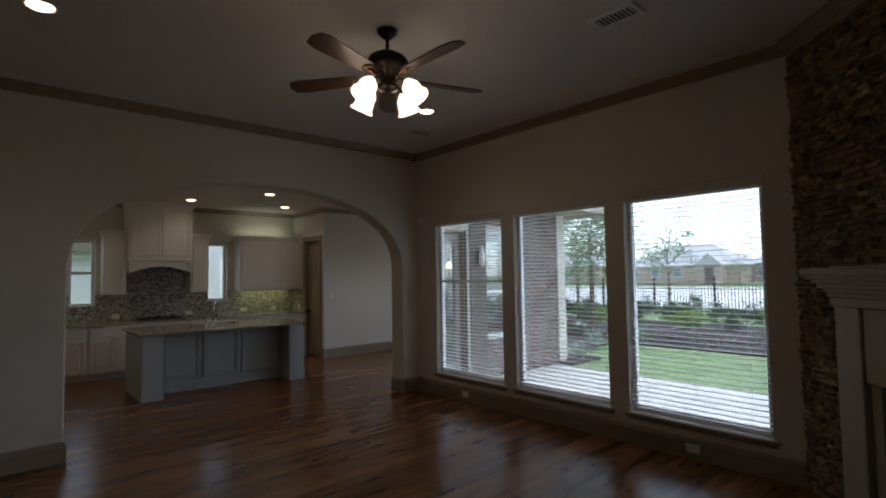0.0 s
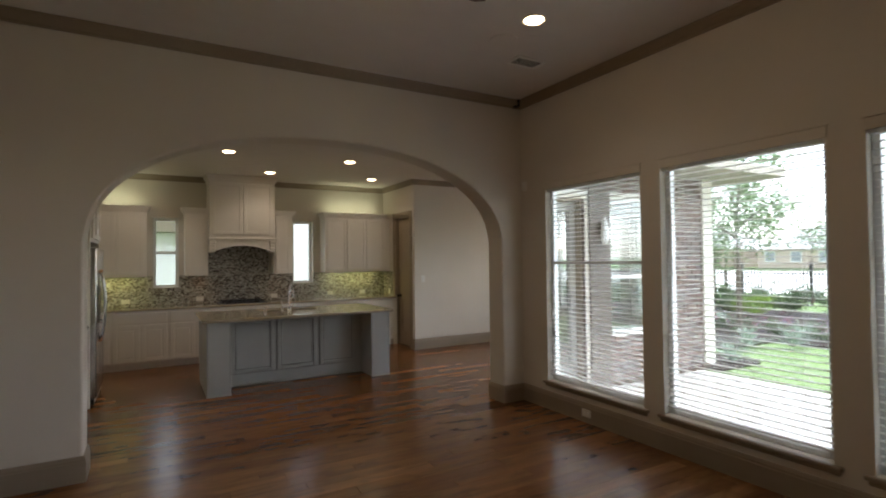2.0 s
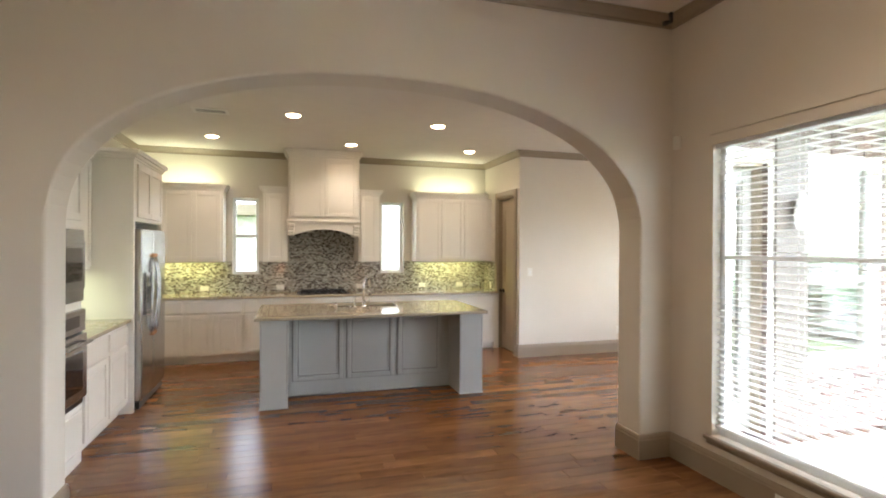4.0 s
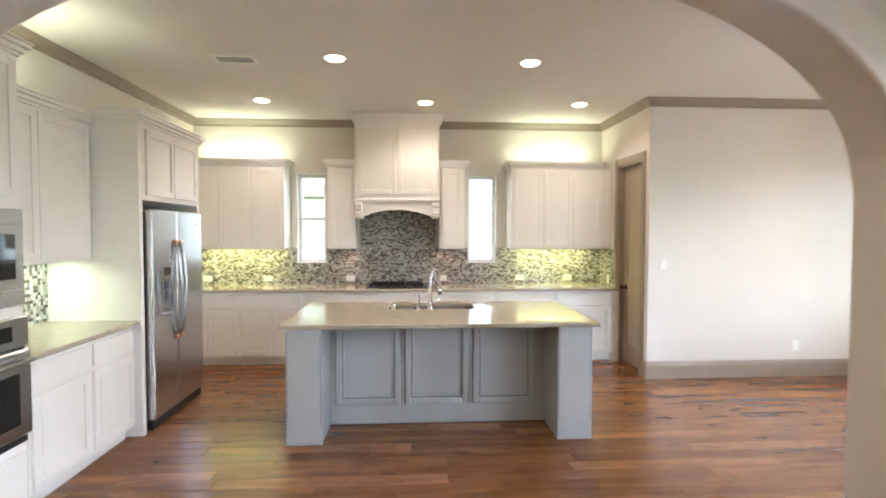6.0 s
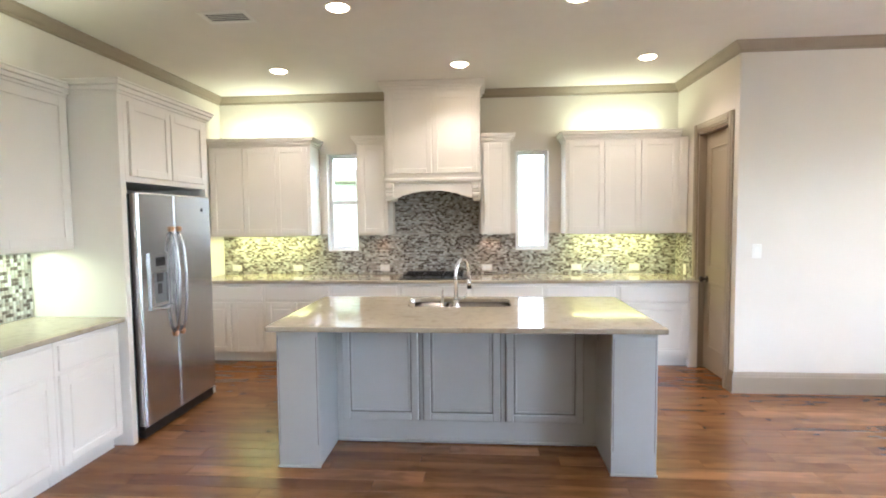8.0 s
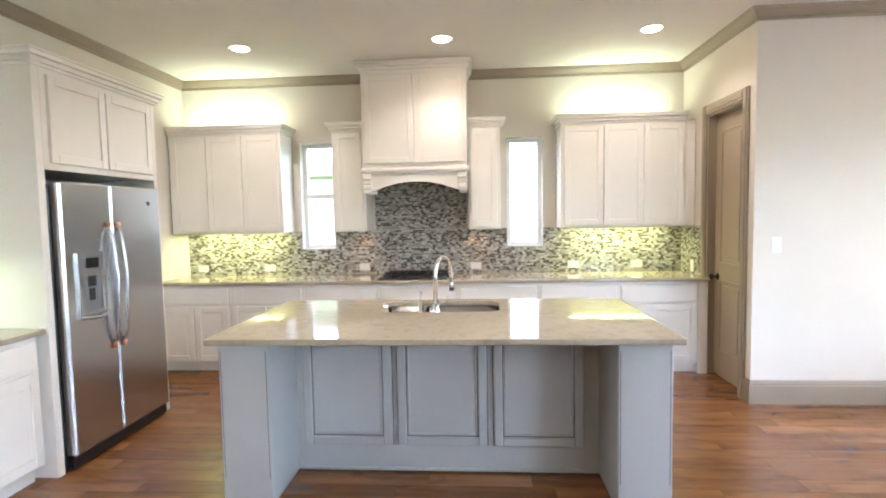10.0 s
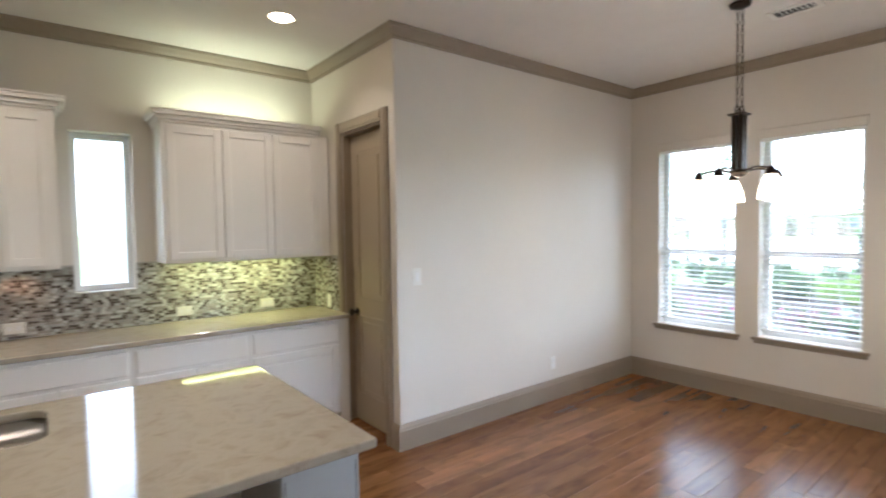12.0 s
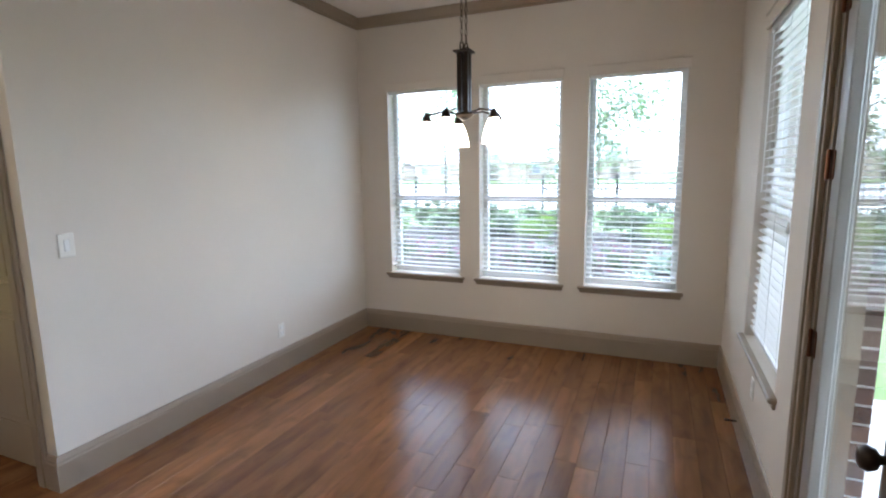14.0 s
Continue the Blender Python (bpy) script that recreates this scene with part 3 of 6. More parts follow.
PX0, PX1, PZ = PATIO_DOOR[0], PATIO_DOOR[1], PATIO_DOOR[3]
casing("door_casing_patio", "y", YW, 1, PX0, PX1, PZ)
bm = bmesh.new()
for a, b in ((PX0, PX0 + 0.03), (PX1 - 0.03, PX1)):
    box(bm, a, YW - 0.14, 0, b, YW, PZ)
box(bm, PX0 + 0.03, YW - 0.14, PZ - 0.03, PX1 - 0.03, YW, PZ)
structure("door_jamb_patio", bm, TRIM)
GF = Face((PX1 - 0.034, YW - 0.006, 0), (-1, 0, 0), (0, 1, 0))
gw = PX1 - PX0 - 0.068
gd = tagged(thing("door_2", GF.at(gw / 2, 0, -0.02), "pale grey framed full glass patio door, closed", "door"), kind="structure")
bm = bmesh.new()
for a in ((0, 0.02, 0.10, PZ - 0.04), (gw - 0.10, 0.02, gw, PZ - 0.04), (0.10, 0.02, gw - 0.10, 0.24), (0.10, PZ - 0.15, gw - 0.10, PZ - 0.04)):
    GF.slab(bm, a[0], a[1], -0.044, a[2], a[3], 0, 0.003)
for a in ((0.10, 0.24, 0.118, PZ - 0.15), (gw - 0.118, 0.24, gw - 0.10, PZ - 0.15), (0.118, 0.24, gw - 0.118, 0.258), (0.118, PZ - 0.168, gw - 0.118, PZ - 0.15)):
    GF.slab(bm, a[0], a[1], -0.03, a[2], a[3], 0.008, 0.004)
part("door_leaf", bm, DOORG, gd, "pale grey painted door frame")
gp = part("pane", GF.slab(bmesh.new(), 0.11, 0.25, -0.025, gw - 0.11, PZ - 0.16, -0.019), GLASS, gd)
gp.visible_shadow = False
knob(gd, GF.at(gw - 0.055, 0.95, 0.0), (0, 1, 0))
for z in (0.25, 1.0, 1.62, 2.15):
    bm = bmesh.new()
    tube(bm, [(PX1 - 0.032, YW + 0.008, z - 0.05), (PX1 - 0.032, YW + 0.008, z + 0.05)], 0.007, 8)
    box(bm, PX1 - 0.06, YW - 0.004, z - 0.048, PX1 - 0.03, YW - 0.001, z + 0.048)
    part("hinge", bm, HINGE, gd, "bronze hinge")


# ---- kitchen cabinets ----
def crown_cap(bm, F, u0, u1, z, depth, left=True, right=True, h=0.09):
    """A stepped cap moulding on a cabinet, on its front and its open sides."""
    for i, (o, a, b) in enumerate(((0.012, 0.0, 0.02), (0.028, 0.02, 0.05), (0.05, 0.05, 0.075), (0.058, 0.075, h))):
        F.slab(bm, u0 - (o if left else 0), z + a, -depth, u1 + (o if right else 0), z + b, o, 0.003)


def upper_cabinet(F, u0, u1, z0, z1, depth, doors, ends=(True, True), label="cream painted wall cabinet with flat panel doors", cap=True, frame=0.035):
    c = thing("wall_cabinet", F.at((u0 + u1) / 2, z0, -depth / 2), label, "cabinet", "kitchen wall cabinets")
    part("body", F.slab(bmesh.new(), u0, z0, -depth, u1, z1, 0.0, 0.002), CAB, c)
    n = doors
    wdt = (u1 - u0 - 2 * frame + 0.012) / n
    for i in range(n):
        a = u0 + frame - 0.006 + i * wdt
        panel_front(F, a + 0.004, z0 + 0.025, a + wdt - 0.004, z1 - 0.03, c, CAB, raised=False)
    if cap:
        bm = bmesh.new()
        crown_cap(bm, F, u0, u1, z1 - 0.01, depth, *ends)
        part("cornice", bm, CAB, c)
    return c


def base_cabinet(F, u0, u1, depth, drawers=1, doors=2, z0=0.10, z1=0.885, label="cream painted base cabinet with drawer fronts over doors"):
    c = thing("base_cabinet", F.at((u0 + u1) / 2, 0, -depth / 2), label, "cabinet", "kitchen base cabinets")
    bm = bmesh.new()
    F.slab(bm, u0, z0, -depth, u1, z1, 0)
    F.slab(bm, u0, 0.001, -depth, u1, z0, -0.07)
    part("body", bm, CAB, c)
    w = (u1 - u0 - 0.02) / max(1, drawers)
    for i in range(drawers):
        a = u0 + 0.01 + i * w
        part("drawer", plain_front(F, a + 0.012, z1 - 0.185, a + w - 0.012, z1 - 0.03), CAB, c)
    w = (u1 - u0 - 0.02) / doors
    for i in range(doors):
        a = u0 + 0.01 + i * w
        panel_front(F, a + 0.010, z0 + 0.025, a + w - 0.010, z1 - 0.21, c, CAB)
    return c


BF = Face((0, 10.62, 0), (1, 0, 0), (0, -1, 0))
for a, b, dr, do in ((XK + 0.02, 1.07, 1, 2), (1.07, 1.82, 1, 2), (1.82, 2.57, 1, 2), (2.57, 3.34, 1, 2), (3.34, 4.12, 1, 2), (4.12, 4.87, 1, 2), (4.87, 5.60, 1, 1)):
    base_cabinet(BF, a + 0.001, b - 0.001, YK - 10.62 - 0.004, dr, do)
UF = Face((0, 10.92, 0), (1, 0, 0), (0, -1, 0))
UD = YK - 10.92 - 0.002
upper_cabinet(UF, XK + 0.02, 1.52, 1.395, 2.43, UD, 3, (False, True))
upper_cabinet(UF, 4.38, 5.60, 1.395, 2.43, UD, 3, (True, False))
upper_cabinet(UF, 2.06, 2.405, 1.395, 2.43, UD, 1, (True, False), "narrow cream painted wall cabinet beside the hood")
upper_cabinet(UF, 3.455, 3.78, 1.395, 2.43, UD, 1, (False, True), "narrow cream painted wall cabinet beside the hood")


UFILL = thing("wall_cabinet_filler", (5.645, 11.1, 1.395), "plain cream painted filler strip between wall cabinet and wall", "cabinet")
part("strip", UF.slab(bmesh.new(), 5.6015, 1.395, -UD, XP - 0.010, 2.43, -0.001, 0.002), CAB, UFILL)
BFILL = thing("base_cabinet_filler", (5.645, 10.9, 0.0), "plain cream painted filler strip between base cabinet and wall", "cabinet")
part("strip", BF.slab(bmesh.new(), 5.6015, 0.001, -0.6, XP - 0.001, 0.884, -0.001, 0.002), CAB, BFILL)


def range_hood():
    F = Face((0, 10.78, 0), (1, 0, 0), (0, -1, 0))
    u0, u1, d = 2.41, 3.45, YK - 10.78 - 0.002
    h = thing("range_hood", F.at((u0 + u1) / 2, 1.77, -d / 2), "cream painted wooden range hood with panel doors and carved corbels", "range hood")
    part("body", F.slab(bmesh.new(), u0, 2.02, -d, u1, ZK - 0.085, 0, 0.002), CAB, h)
    m = (u0 + u1) / 2
    for a, b in ((u0 + 0.035, m - 0.006), (m + 0.006, u1 - 0.035)):
        panel_front(F, a, 2.07, b, ZK - 0.13, h, CAB, raised=False)
    bm = bmesh.new()
    crown_cap(bm, F, u0, u1, ZK - 0.10, d, h=0.098)
    part("cornice", bm, CAB, h)
    bm = bmesh.new()
    F.slab(bm, u0 - 0.02, 1.985, -d, u1 + 0.02, 2.02, 0.03, 0.006)
    F.slab(bm, u0 - 0.008, 1.965, -d, u1 + 0.008, 1.985, 0.012, 0.003)
    part("mantel", bm, CAB, h)
    bm = bmesh.new()
    n = 16
    a0, a1 = u0 + 0.11, u1 - 0.11
    top = []
    for i in range(n):
        x0, x1 = a0 + (a1 - a0) * i / n, a0 + (a1 - a0) * (i + 1) / n
        f = lambda x: 1.80 + 0.085 * (1 - ((x - m) / ((a1 - a0) / 2)) ** 2)
        q = []
        for w in (0.0, -0.025):
            q.append([bm.verts.new(F.at(x, z, w)) for x, z in ((x0, f(x0)), (x1, f(x1)), (x1, 1.966), (x0, 1.966))])
        bm.faces.new(q[0])
        bm.faces.new(q[1][::-1])
        bm.faces.new([q[0][0], q[0][1], q[1][1], q[1][0]][::-1])
    F.slab(bm, u0, 1.80, -0.025, a0, 1.966, 0)
    F.slab(bm, a1, 1.80, -0.025, u1, 1.966, 0)
    F.slab(bm, u0, 1.80, -d, u0 + 0.02, 1.966, -0.025)
    F.slab(bm, u1 - 0.02, 1.80, -d, u1, 1.966, -0.025)
    bmesh.ops.remove_doubles(bm, verts=bm.verts, dist=0.0002)
    bmesh.ops.recalc_face_normals(bm, faces=bm.faces)
    part("arched_apron", bm, CAB, h)
    for a in (u0, u1 - 0.095):
        bm = bmesh.new()
        for z0, z1, w, e in ((1.91, 1.966, 0.045, 0.0), (1.86, 1.91, 0.03, 0.004), (1.815, 1.86, 0.035, 0.002), (1.775, 1.815, 0.02, 0.008)):
            F.slab(bm, a + e, z0, -0.30, a + 0.095 - e, z1, w, 0.01)
        part("corbel", bm, CAB, h)
    part("liner", F.slab(bmesh.new(), u0 + 0.03, 1.90, -d, u1 - 0.03, 1.93, -0.03), STEEL, h)


range_hood()

# left run: oven tower, counter, refrigerator
LF = Face((0.95, 0, 0), (0, 1, 0), (1, 0, 0))
LD = 0.95 - XK - 0.002


def oven_tower():
    u0, u1 = YB + 0.03, 7.42
    c = thing("oven_cabinet", LF.at((u0 + u1) / 2, 0, -LD / 2), "tall cream painted cabinet housing a microwave and an oven", "cabinet")
    part("body", LF.slab(bmesh.new(), u0, 0.10, -LD, u1, 2.58, 0, 0.002), CAB, c)
    part("plinth", LF.slab(bmesh.new(), u0, 0.001, -LD, u1, 0.10, 0.006, 0.003), CAB, c)
    m = (u0 + u1) / 2
    for a, b in ((u0 + 0.03, m - 0.005), (m + 0.005, u1 - 0.03)):
        panel_front(LF, a, 1.80, b, 2.55, c, CAB, raised=False)
    part("drawer", plain_front(LF, u0 + 0.03, 0.13, u1 - 0.03, 0.40), CAB, c)
    bm = bmesh.new()
    crown_cap(bm, LF, u0, u1, 2.57, LD)
    part("cornice", bm, CAB, c)
    a, b = u0 + 0.03, u1 - 0.012
    mw = thing("microwave", LF.at(m, 1.22, -0.2), "built-in stainless steel microwave with a dark glass door", "microwave")
    part("trim_frame", LF.slab(bmesh.new(), a, 1.21, 0.001, b, 1.735, 0.022, 0.006), STEEL, mw)
    part("door", LF.slab(bmesh.new(), a + 0.05, 1.30, 0.022, b - 0.03, 1.655, 0.040, 0.005), STEEL, mw)
    part("door_glass", LF.slab(bmesh.new(), a + 0.09, 1.36, 0.040, b - 0.09, 1.60, 0.043, 0.002), DARKGL, mw)
    ov = thing("wall_oven", LF.at(m, 0.45, -0.2), "built-in stainless steel wall oven with a dark window", "oven")
    part("trim_frame", LF.slab(bmesh.new(), a, 0.45, 0.001, b, 1.15, 0.018, 0.004), BLACK, ov)
    part("control_panel", LF.slab(bmesh.new(), a, 0.985, 0.018, b, 1.15, 0.035, 0.006), STEEL, ov)
    part("display", LF.slab(bmesh.new(), a + 0.12, 1.03, 0.035, b - 0.12, 1.11, 0.038, 0.002), DARKGL, ov)
    part("door", LF.slab(bmesh.new(), a, 0.50, 0.018, b, 0.972, 0.045, 0.008), STEEL, ov)
    part("door_glass", LF.slab(bmesh.new(), a + 0.09, 0.57, 0.045, b - 0.09, 0.85, 0.048, 0.002), DARKGL, ov)
    bm = tube(bmesh.new(), [LF.at(a + 0.04, 0.915, 0.085), LF.at(b - 0.04, 0.915, 0.085)], 0.013, 12)
    for u in (a + 0.07, b - 0.07):
        tube(bm, [LF.at(u, 0.915, 0.043), LF.at(u, 0.915, 0.085)], 0.009, 8)
    part("handle", bm, STEEL, ov, smooth=True)


oven_tower()
for a, b in ((7.425, 7.98), (7.985, 8.515)):
    base_cabinet(LF, a, b, LD, 1, 1)
LU = Face((0.64, 0, 0), (0, 1, 0), (1, 0, 0))
upper_cabinet(LU, 7.425, 8.545, 1.40, 2.44, 0.64 - XK - 0.002, 2, (False, False))
FC = Face((1.0, 0, 0), (0, 1, 0), (1, 0, 0))
fc = thing("refrigerator_surround", FC.at(9.1, 0, -0.35), "cream painted tall side panel and cabinet over the refrigerator", "cabinet")
bm = bmesh.new()
FC.slab(bm, 8.55, 0.001, -0.698, 8.60, 2.46, 0.0, 0.002)
part("side_panel", bm, CAB, fc)
part("side_panel", FC.slab(bmesh.new(), 9.62, 0.001, -0.698, 9.66, 2.46, 0, 0.002), CAB, fc)
part("body", FC.slab(bmesh.new(), 8.601, 1.86, -0.698, 9.619, 2.46, 0, 0.002), CAB, fc)
for a, b in ((8.64, 9.105), (9.115, 9.59)):
    panel_front(FC, a, 1.90, b, 2.42, fc, CAB, raised=False)
bm = bmesh.new()
crown_cap(bm, FC, 8.55, 9.66, 2.455, 0.698)
part("cornice", bm, CAB, fc)


def refrigerator():
    u0, u1, top = 8.63, 9.58, 1.79
    w0 = -0.02
    r = thing("refrigerator", FC.at((u0 + u1) / 2, 0, -0.35), "stainless steel side-by-side refrigerator with an ice dispenser", "refrigerator")
    part("body", FC.slab(bmesh.new(), u0, 0.02, -0.69, u1, top - 0.01, w0, 0.004), BLACK, r)
    split = u0 + 0.42
    part("freezer_door", FC.slab(bmesh.new(), u0, 0.09, w0 + 0.004, split - 0.004, top, 0.055, 0.012), STEEL, r)
    part("fridge_door", FC.slab(bmesh.new(), split + 0.004, 0.09, w0 + 0.004, u1, top, 0.055, 0.012), STEEL, r)
    part("kick_grille", FC.slab(bmesh.new(), u0 + 0.01, 0.012, w0, u1 - 0.01, 0.082, 0.03, 0.004), BLACK, r)
    for u in (split - 0.045, split + 0.045):
        pts = []
        for i in range(13):
            s = i / 12
            pts.append(FC.at(u, 0.70 + 0.82 * s, 0.056 + 0.055 * math.sin(math.pi * s) ** 0.5))
        part("handle", tube(bmesh.new(), pts, 0.013, 10), STEEL, r, "curved steel handle", True)
        # copper toned sleeve round each end of the handle
        for v in (0.70, 1.52):
            part("handle_end", tube(bmesh.new(), [FC.at(u, v - 0.018, 0.060), FC.at(u, v, 0.068), FC.at(u, v + 0.018, 0.072)], [0.0135, 0.0155, 0.014], 10), COPPER, r, "copper toned end of the handle", True)
    bm = grid_solid("x", FC.o.x + 0.055, FC.o.x + 0.070, [u0 + 0.09, u0 + 0.125, u0 + 0.285, u0 + 0.32], [0.93, 0.975, 1.20, 1.35], [(u0 + 0.125, u0 + 0.285, 0.975, 1.20)])
    dsp = part("ice_dispenser", bm, STEEL, r)
    # flat plate; the hollow's shade is put into its dark grey
    part("recess", FC.slab(bmesh.new(), u0 + 0.125, 0.975, 0.055, u0 + 0.285, 1.20, 0.057, 0.0), RECESS, dsp, "flat dispenser recess plate with the shade in its grey")
    part("chute", FC.slab(bmesh.new(), u0 + 0.17, 1.13, 0.057, u0 + 0.24, 1.20, 0.067, 0.004), BLACK, dsp)
    part("paddle", FC.slab(bmesh.new(), u0 + 0.18, 1.04, 0.057, u0 + 0.23, 1.12, 0.062, 0.003), BLACK, dsp)
    part("display", FC.slab(bmesh.new(), u0 + 0.15, 1.25, 0.070, u0 + 0.26, 1.315, 0.072, 0.0), DARKGL, dsp)
    pts = [FC.at(u0 + 0.09 + 0.23 * k / 8, 0.945 - 0.012 * math.sin(math.pi * k / 8), 0.070 + 0.030 * math.sin(math.pi * k / 8)) for k in range(9)]
    part("drip_tray_lip", tube(bmesh.new(), pts, 0.012, 8), STEEL, dsp, smooth=True)
    part("badge", FC.slab(bmesh.new(), u0 + 0.80, 1.66, 0.055, u0 + 0.83, 1.69, 0.057, 0.0), BLACK, r)


refrigerator()


def worktop(name, x0, y0, x1, y1, z, where, label, t=0.035, hole=None):
    c = thing(name, (*where, z), label, "worktop")
    if hole:
        bm = bmesh.new()
        ring = [[bm.verts.new((x, y, z)) for x, y in ((x0, y0), (x1, y0), (x1, y1), (x0, y1))], []]
        r = 0.075
        for cx, cy, a0 in ((hole[1] - r, hole[3] - r, 0), (hole[0] + r, hole[3] - r, 90), (hole[0] + r, hole[2] + r, 180), (hole[1] - r, hole[2] + r, 270)):
            ring[1] += [bm.verts.new((cx + r * math.cos(radians(a0 + 15 * k)), cy + r * math.sin(radians(a0 + 15 * k)), z)) for k in range(7)]
        edges = [bm.edges.new((g[i], g[(i + 1) % len(g)])) for g in ring for i in range(len(g))]
        flat = [f for f in bmesh.ops.triangle_fill(bm, use_beauty=True, use_dissolve=False, edges=edges)["geom"] if isinstance(f, bmesh.types.BMFace)]
        up = bmesh.ops.extrude_face_region(bm, geom=flat)["geom"]
        for v in up:
            if isinstance(v, bmesh.types.BMVert):
                v.co.z += t
        bmesh.ops.recalc_face_normals(bm, faces=bm.faces)
    else:
        bm = box(bmesh.new(), x0, y0, z, x1, y1, z + t)
    bmesh.ops.bevel(bm, geom=[e for e in bm.edges if len(e.link_faces) == 2 and e.calc_face_angle() > 1.2], offset=0.009, segments=3, profile=0.6, affect="EDGES")
    part("slab", bm, GRAN, c)
    return c


worktop("granite_worktop", XK + 0.003, 10.58, XP - 0.003, YK - 0.012, 0.886, (2.9, 10.9), "beige polished granite worktop along the back wall")
worktop("granite_worktop", XK + 0.012, 7.425, 0.99, 8.548, 0.886, (0.6, 8.0), "beige polished granite worktop on the white base cabinets")

# island
IX0, IX1, IY0, IY1 = 2.11, 4.555, 8.26, 9.49
HOLE = (2.90, 3.68, 8.985, 9.40)


def island():
    g = thing("kitchen_island", (3.33, 8.9, 0), "grey painted kitchen island with framed panels and square end pillars", "kitchen island")
    a, b = 2.16, 4.51
    bm = bmesh.new()
    box(bm, a, 8.80, 0.10, b, 8.98, 0.885)
    box(bm, a, 8.98, 0.10, 2.82, 9.44, 0.885)
    box(bm, 3.74, 8.98, 0.10, b, 9.44, 0.885)
    box(bm, 2.82, 8.98, 0.10, 3.74, 9.44, 0.66)
    box(bm, 2.82, 9.42, 0.66, 3.74, 9.44, 0.885)
    part("back_panel", box(bmesh.new(), a + 0.27, 8.72, 0.001, b - 0.27, 8.799, 0.885), GREY, g)
    part("shoe_strip", box(bmesh.new(), a + 0.271, 8.706, 0.001, b - 0.271, 8.7195, 0.02, 0.004), GREY, g)
    part("toe_kick", box(bmesh.new(), a, 8.80, 0.001, b, 9.37, 0.10), GREY, g)
    part("body", bm, GREY, g)
    for x0, x1 in ((a, a + 0.27), (b - 0.27, b)):
        bm = box(bmesh.new(), x0, 8.31, 0.001, x1, 8.80 - 0.001, 0.885, 0.004)
        part("pillar", bm, GREY, g)
        # thin flat dark grey strips along the pillar's front corners
        for xx in (x0 + 0.010, x1 - 0.014):
            bm = box(bmesh.new(), xx, 8.3085, 0.15, xx + 0.004, 8.3099, 0.845)
            part("chamfer_line", bm, LINEGREY, g, "dark grey stopped line along the pillar corner")
        part("shoe_strip", box(bmesh.new(), x0 - 0.006, 8.298, 0.001, x1 + 0.006, 8.3095, 0.016, 0.004), GREY, g)
    F = Face((0, 8.72, 0), (1, 0, 0), (0, -1, 0))
    for u0, u1 in ((2.475, 3.015), (3.050, 3.585), (3.625, 4.150)):
        bm = bmesh.new()
        v0, v1 = 0.165, 0.875
        F.slab(bm, u0, v0, 0.0005, u1, v1, 0.010, 0.002)
        fp = part("framed_panel", bm, GREY, g)
        w = 0.052
        for q in ((u0, v0, u0 + w, v1), (u1 - w, v0, u1, v1), (u0 + w, v0, u1 - w, v0 + w), (u0 + w, v1 - w, u1 - w, v1)):
            part("moulding", F.slab(bmesh.new(), q[0], q[1], 0.010, q[2], q[3], 0.030, 0.007), GREY, fp)
        k = 0.006
        # flat dark grey lines inside and round the panel's moulding
        for q in ((u0 + w, v0 + w, u0 + w + k, v1 - w), (u1 - w - k, v0 + w, u1 - w, v1 - w), (u0 + w + k, v0 + w, u1 - w - k, v0 + w + k), (u0 + w + k, v1 - w - k, u1 - w - k, v1 - w)):
            part("dark_groove", F.slab(bmesh.new(), q[0], q[1], 0.0105, q[2], q[3], 0.012), LINEGREY, fp, "dark grey groove line")
        for q in ((u0 - k, v0 - k, u0, v1), (u1, v0 - k, u1 + k, v1), (u0, v0 - k, u1, v0)):
            part("dark_groove", F.slab(bmesh.new(), q[0], q[1], 0.0005, q[2], q[3], 0.002), LINEGREY, fp, "dark grey groove line")
        w2 = 0.066
        e = 0.022
        for q in ((u0 + w + e - 0.014, v0 + w + e - 0.014, u0 + w + e, v1 - w - e + 0.014), (u1 - w - e, v0 + w + e - 0.014, u1 - w - e + 0.014, v1 - w - e + 0.014),
                  (u0 + w + e, v0 + w + e - 0.014, u1 - w - e, v0 + w + e), (u0 + w + e, v1 - w - e, u1 - w - e, v1 - w - e + 0.014)):
            part("bead", F.slab(bmesh.new(), q[0], q[1], 0.010, q[2], q[3], 0.018, 0.004), GREY, fp)
    K = Face((0, 9.44, 0), (-1, 0, 0), (0, 1, 0))
    for i in range(4):
        u0 = -b + 0.02 + i * (b - a - 0.04) / 4
        panel_front(K, u0 + 0.01, 0.13, u0 + (b - a - 0.04) / 4 - 0.01, 0.86, g, GREY)


island()
worktop("granite_worktop", IX0, IY0, IX1, IY1, 0.886, (3.33, 8.9), "beige polished granite worktop on the grey island", hole=HOLE)


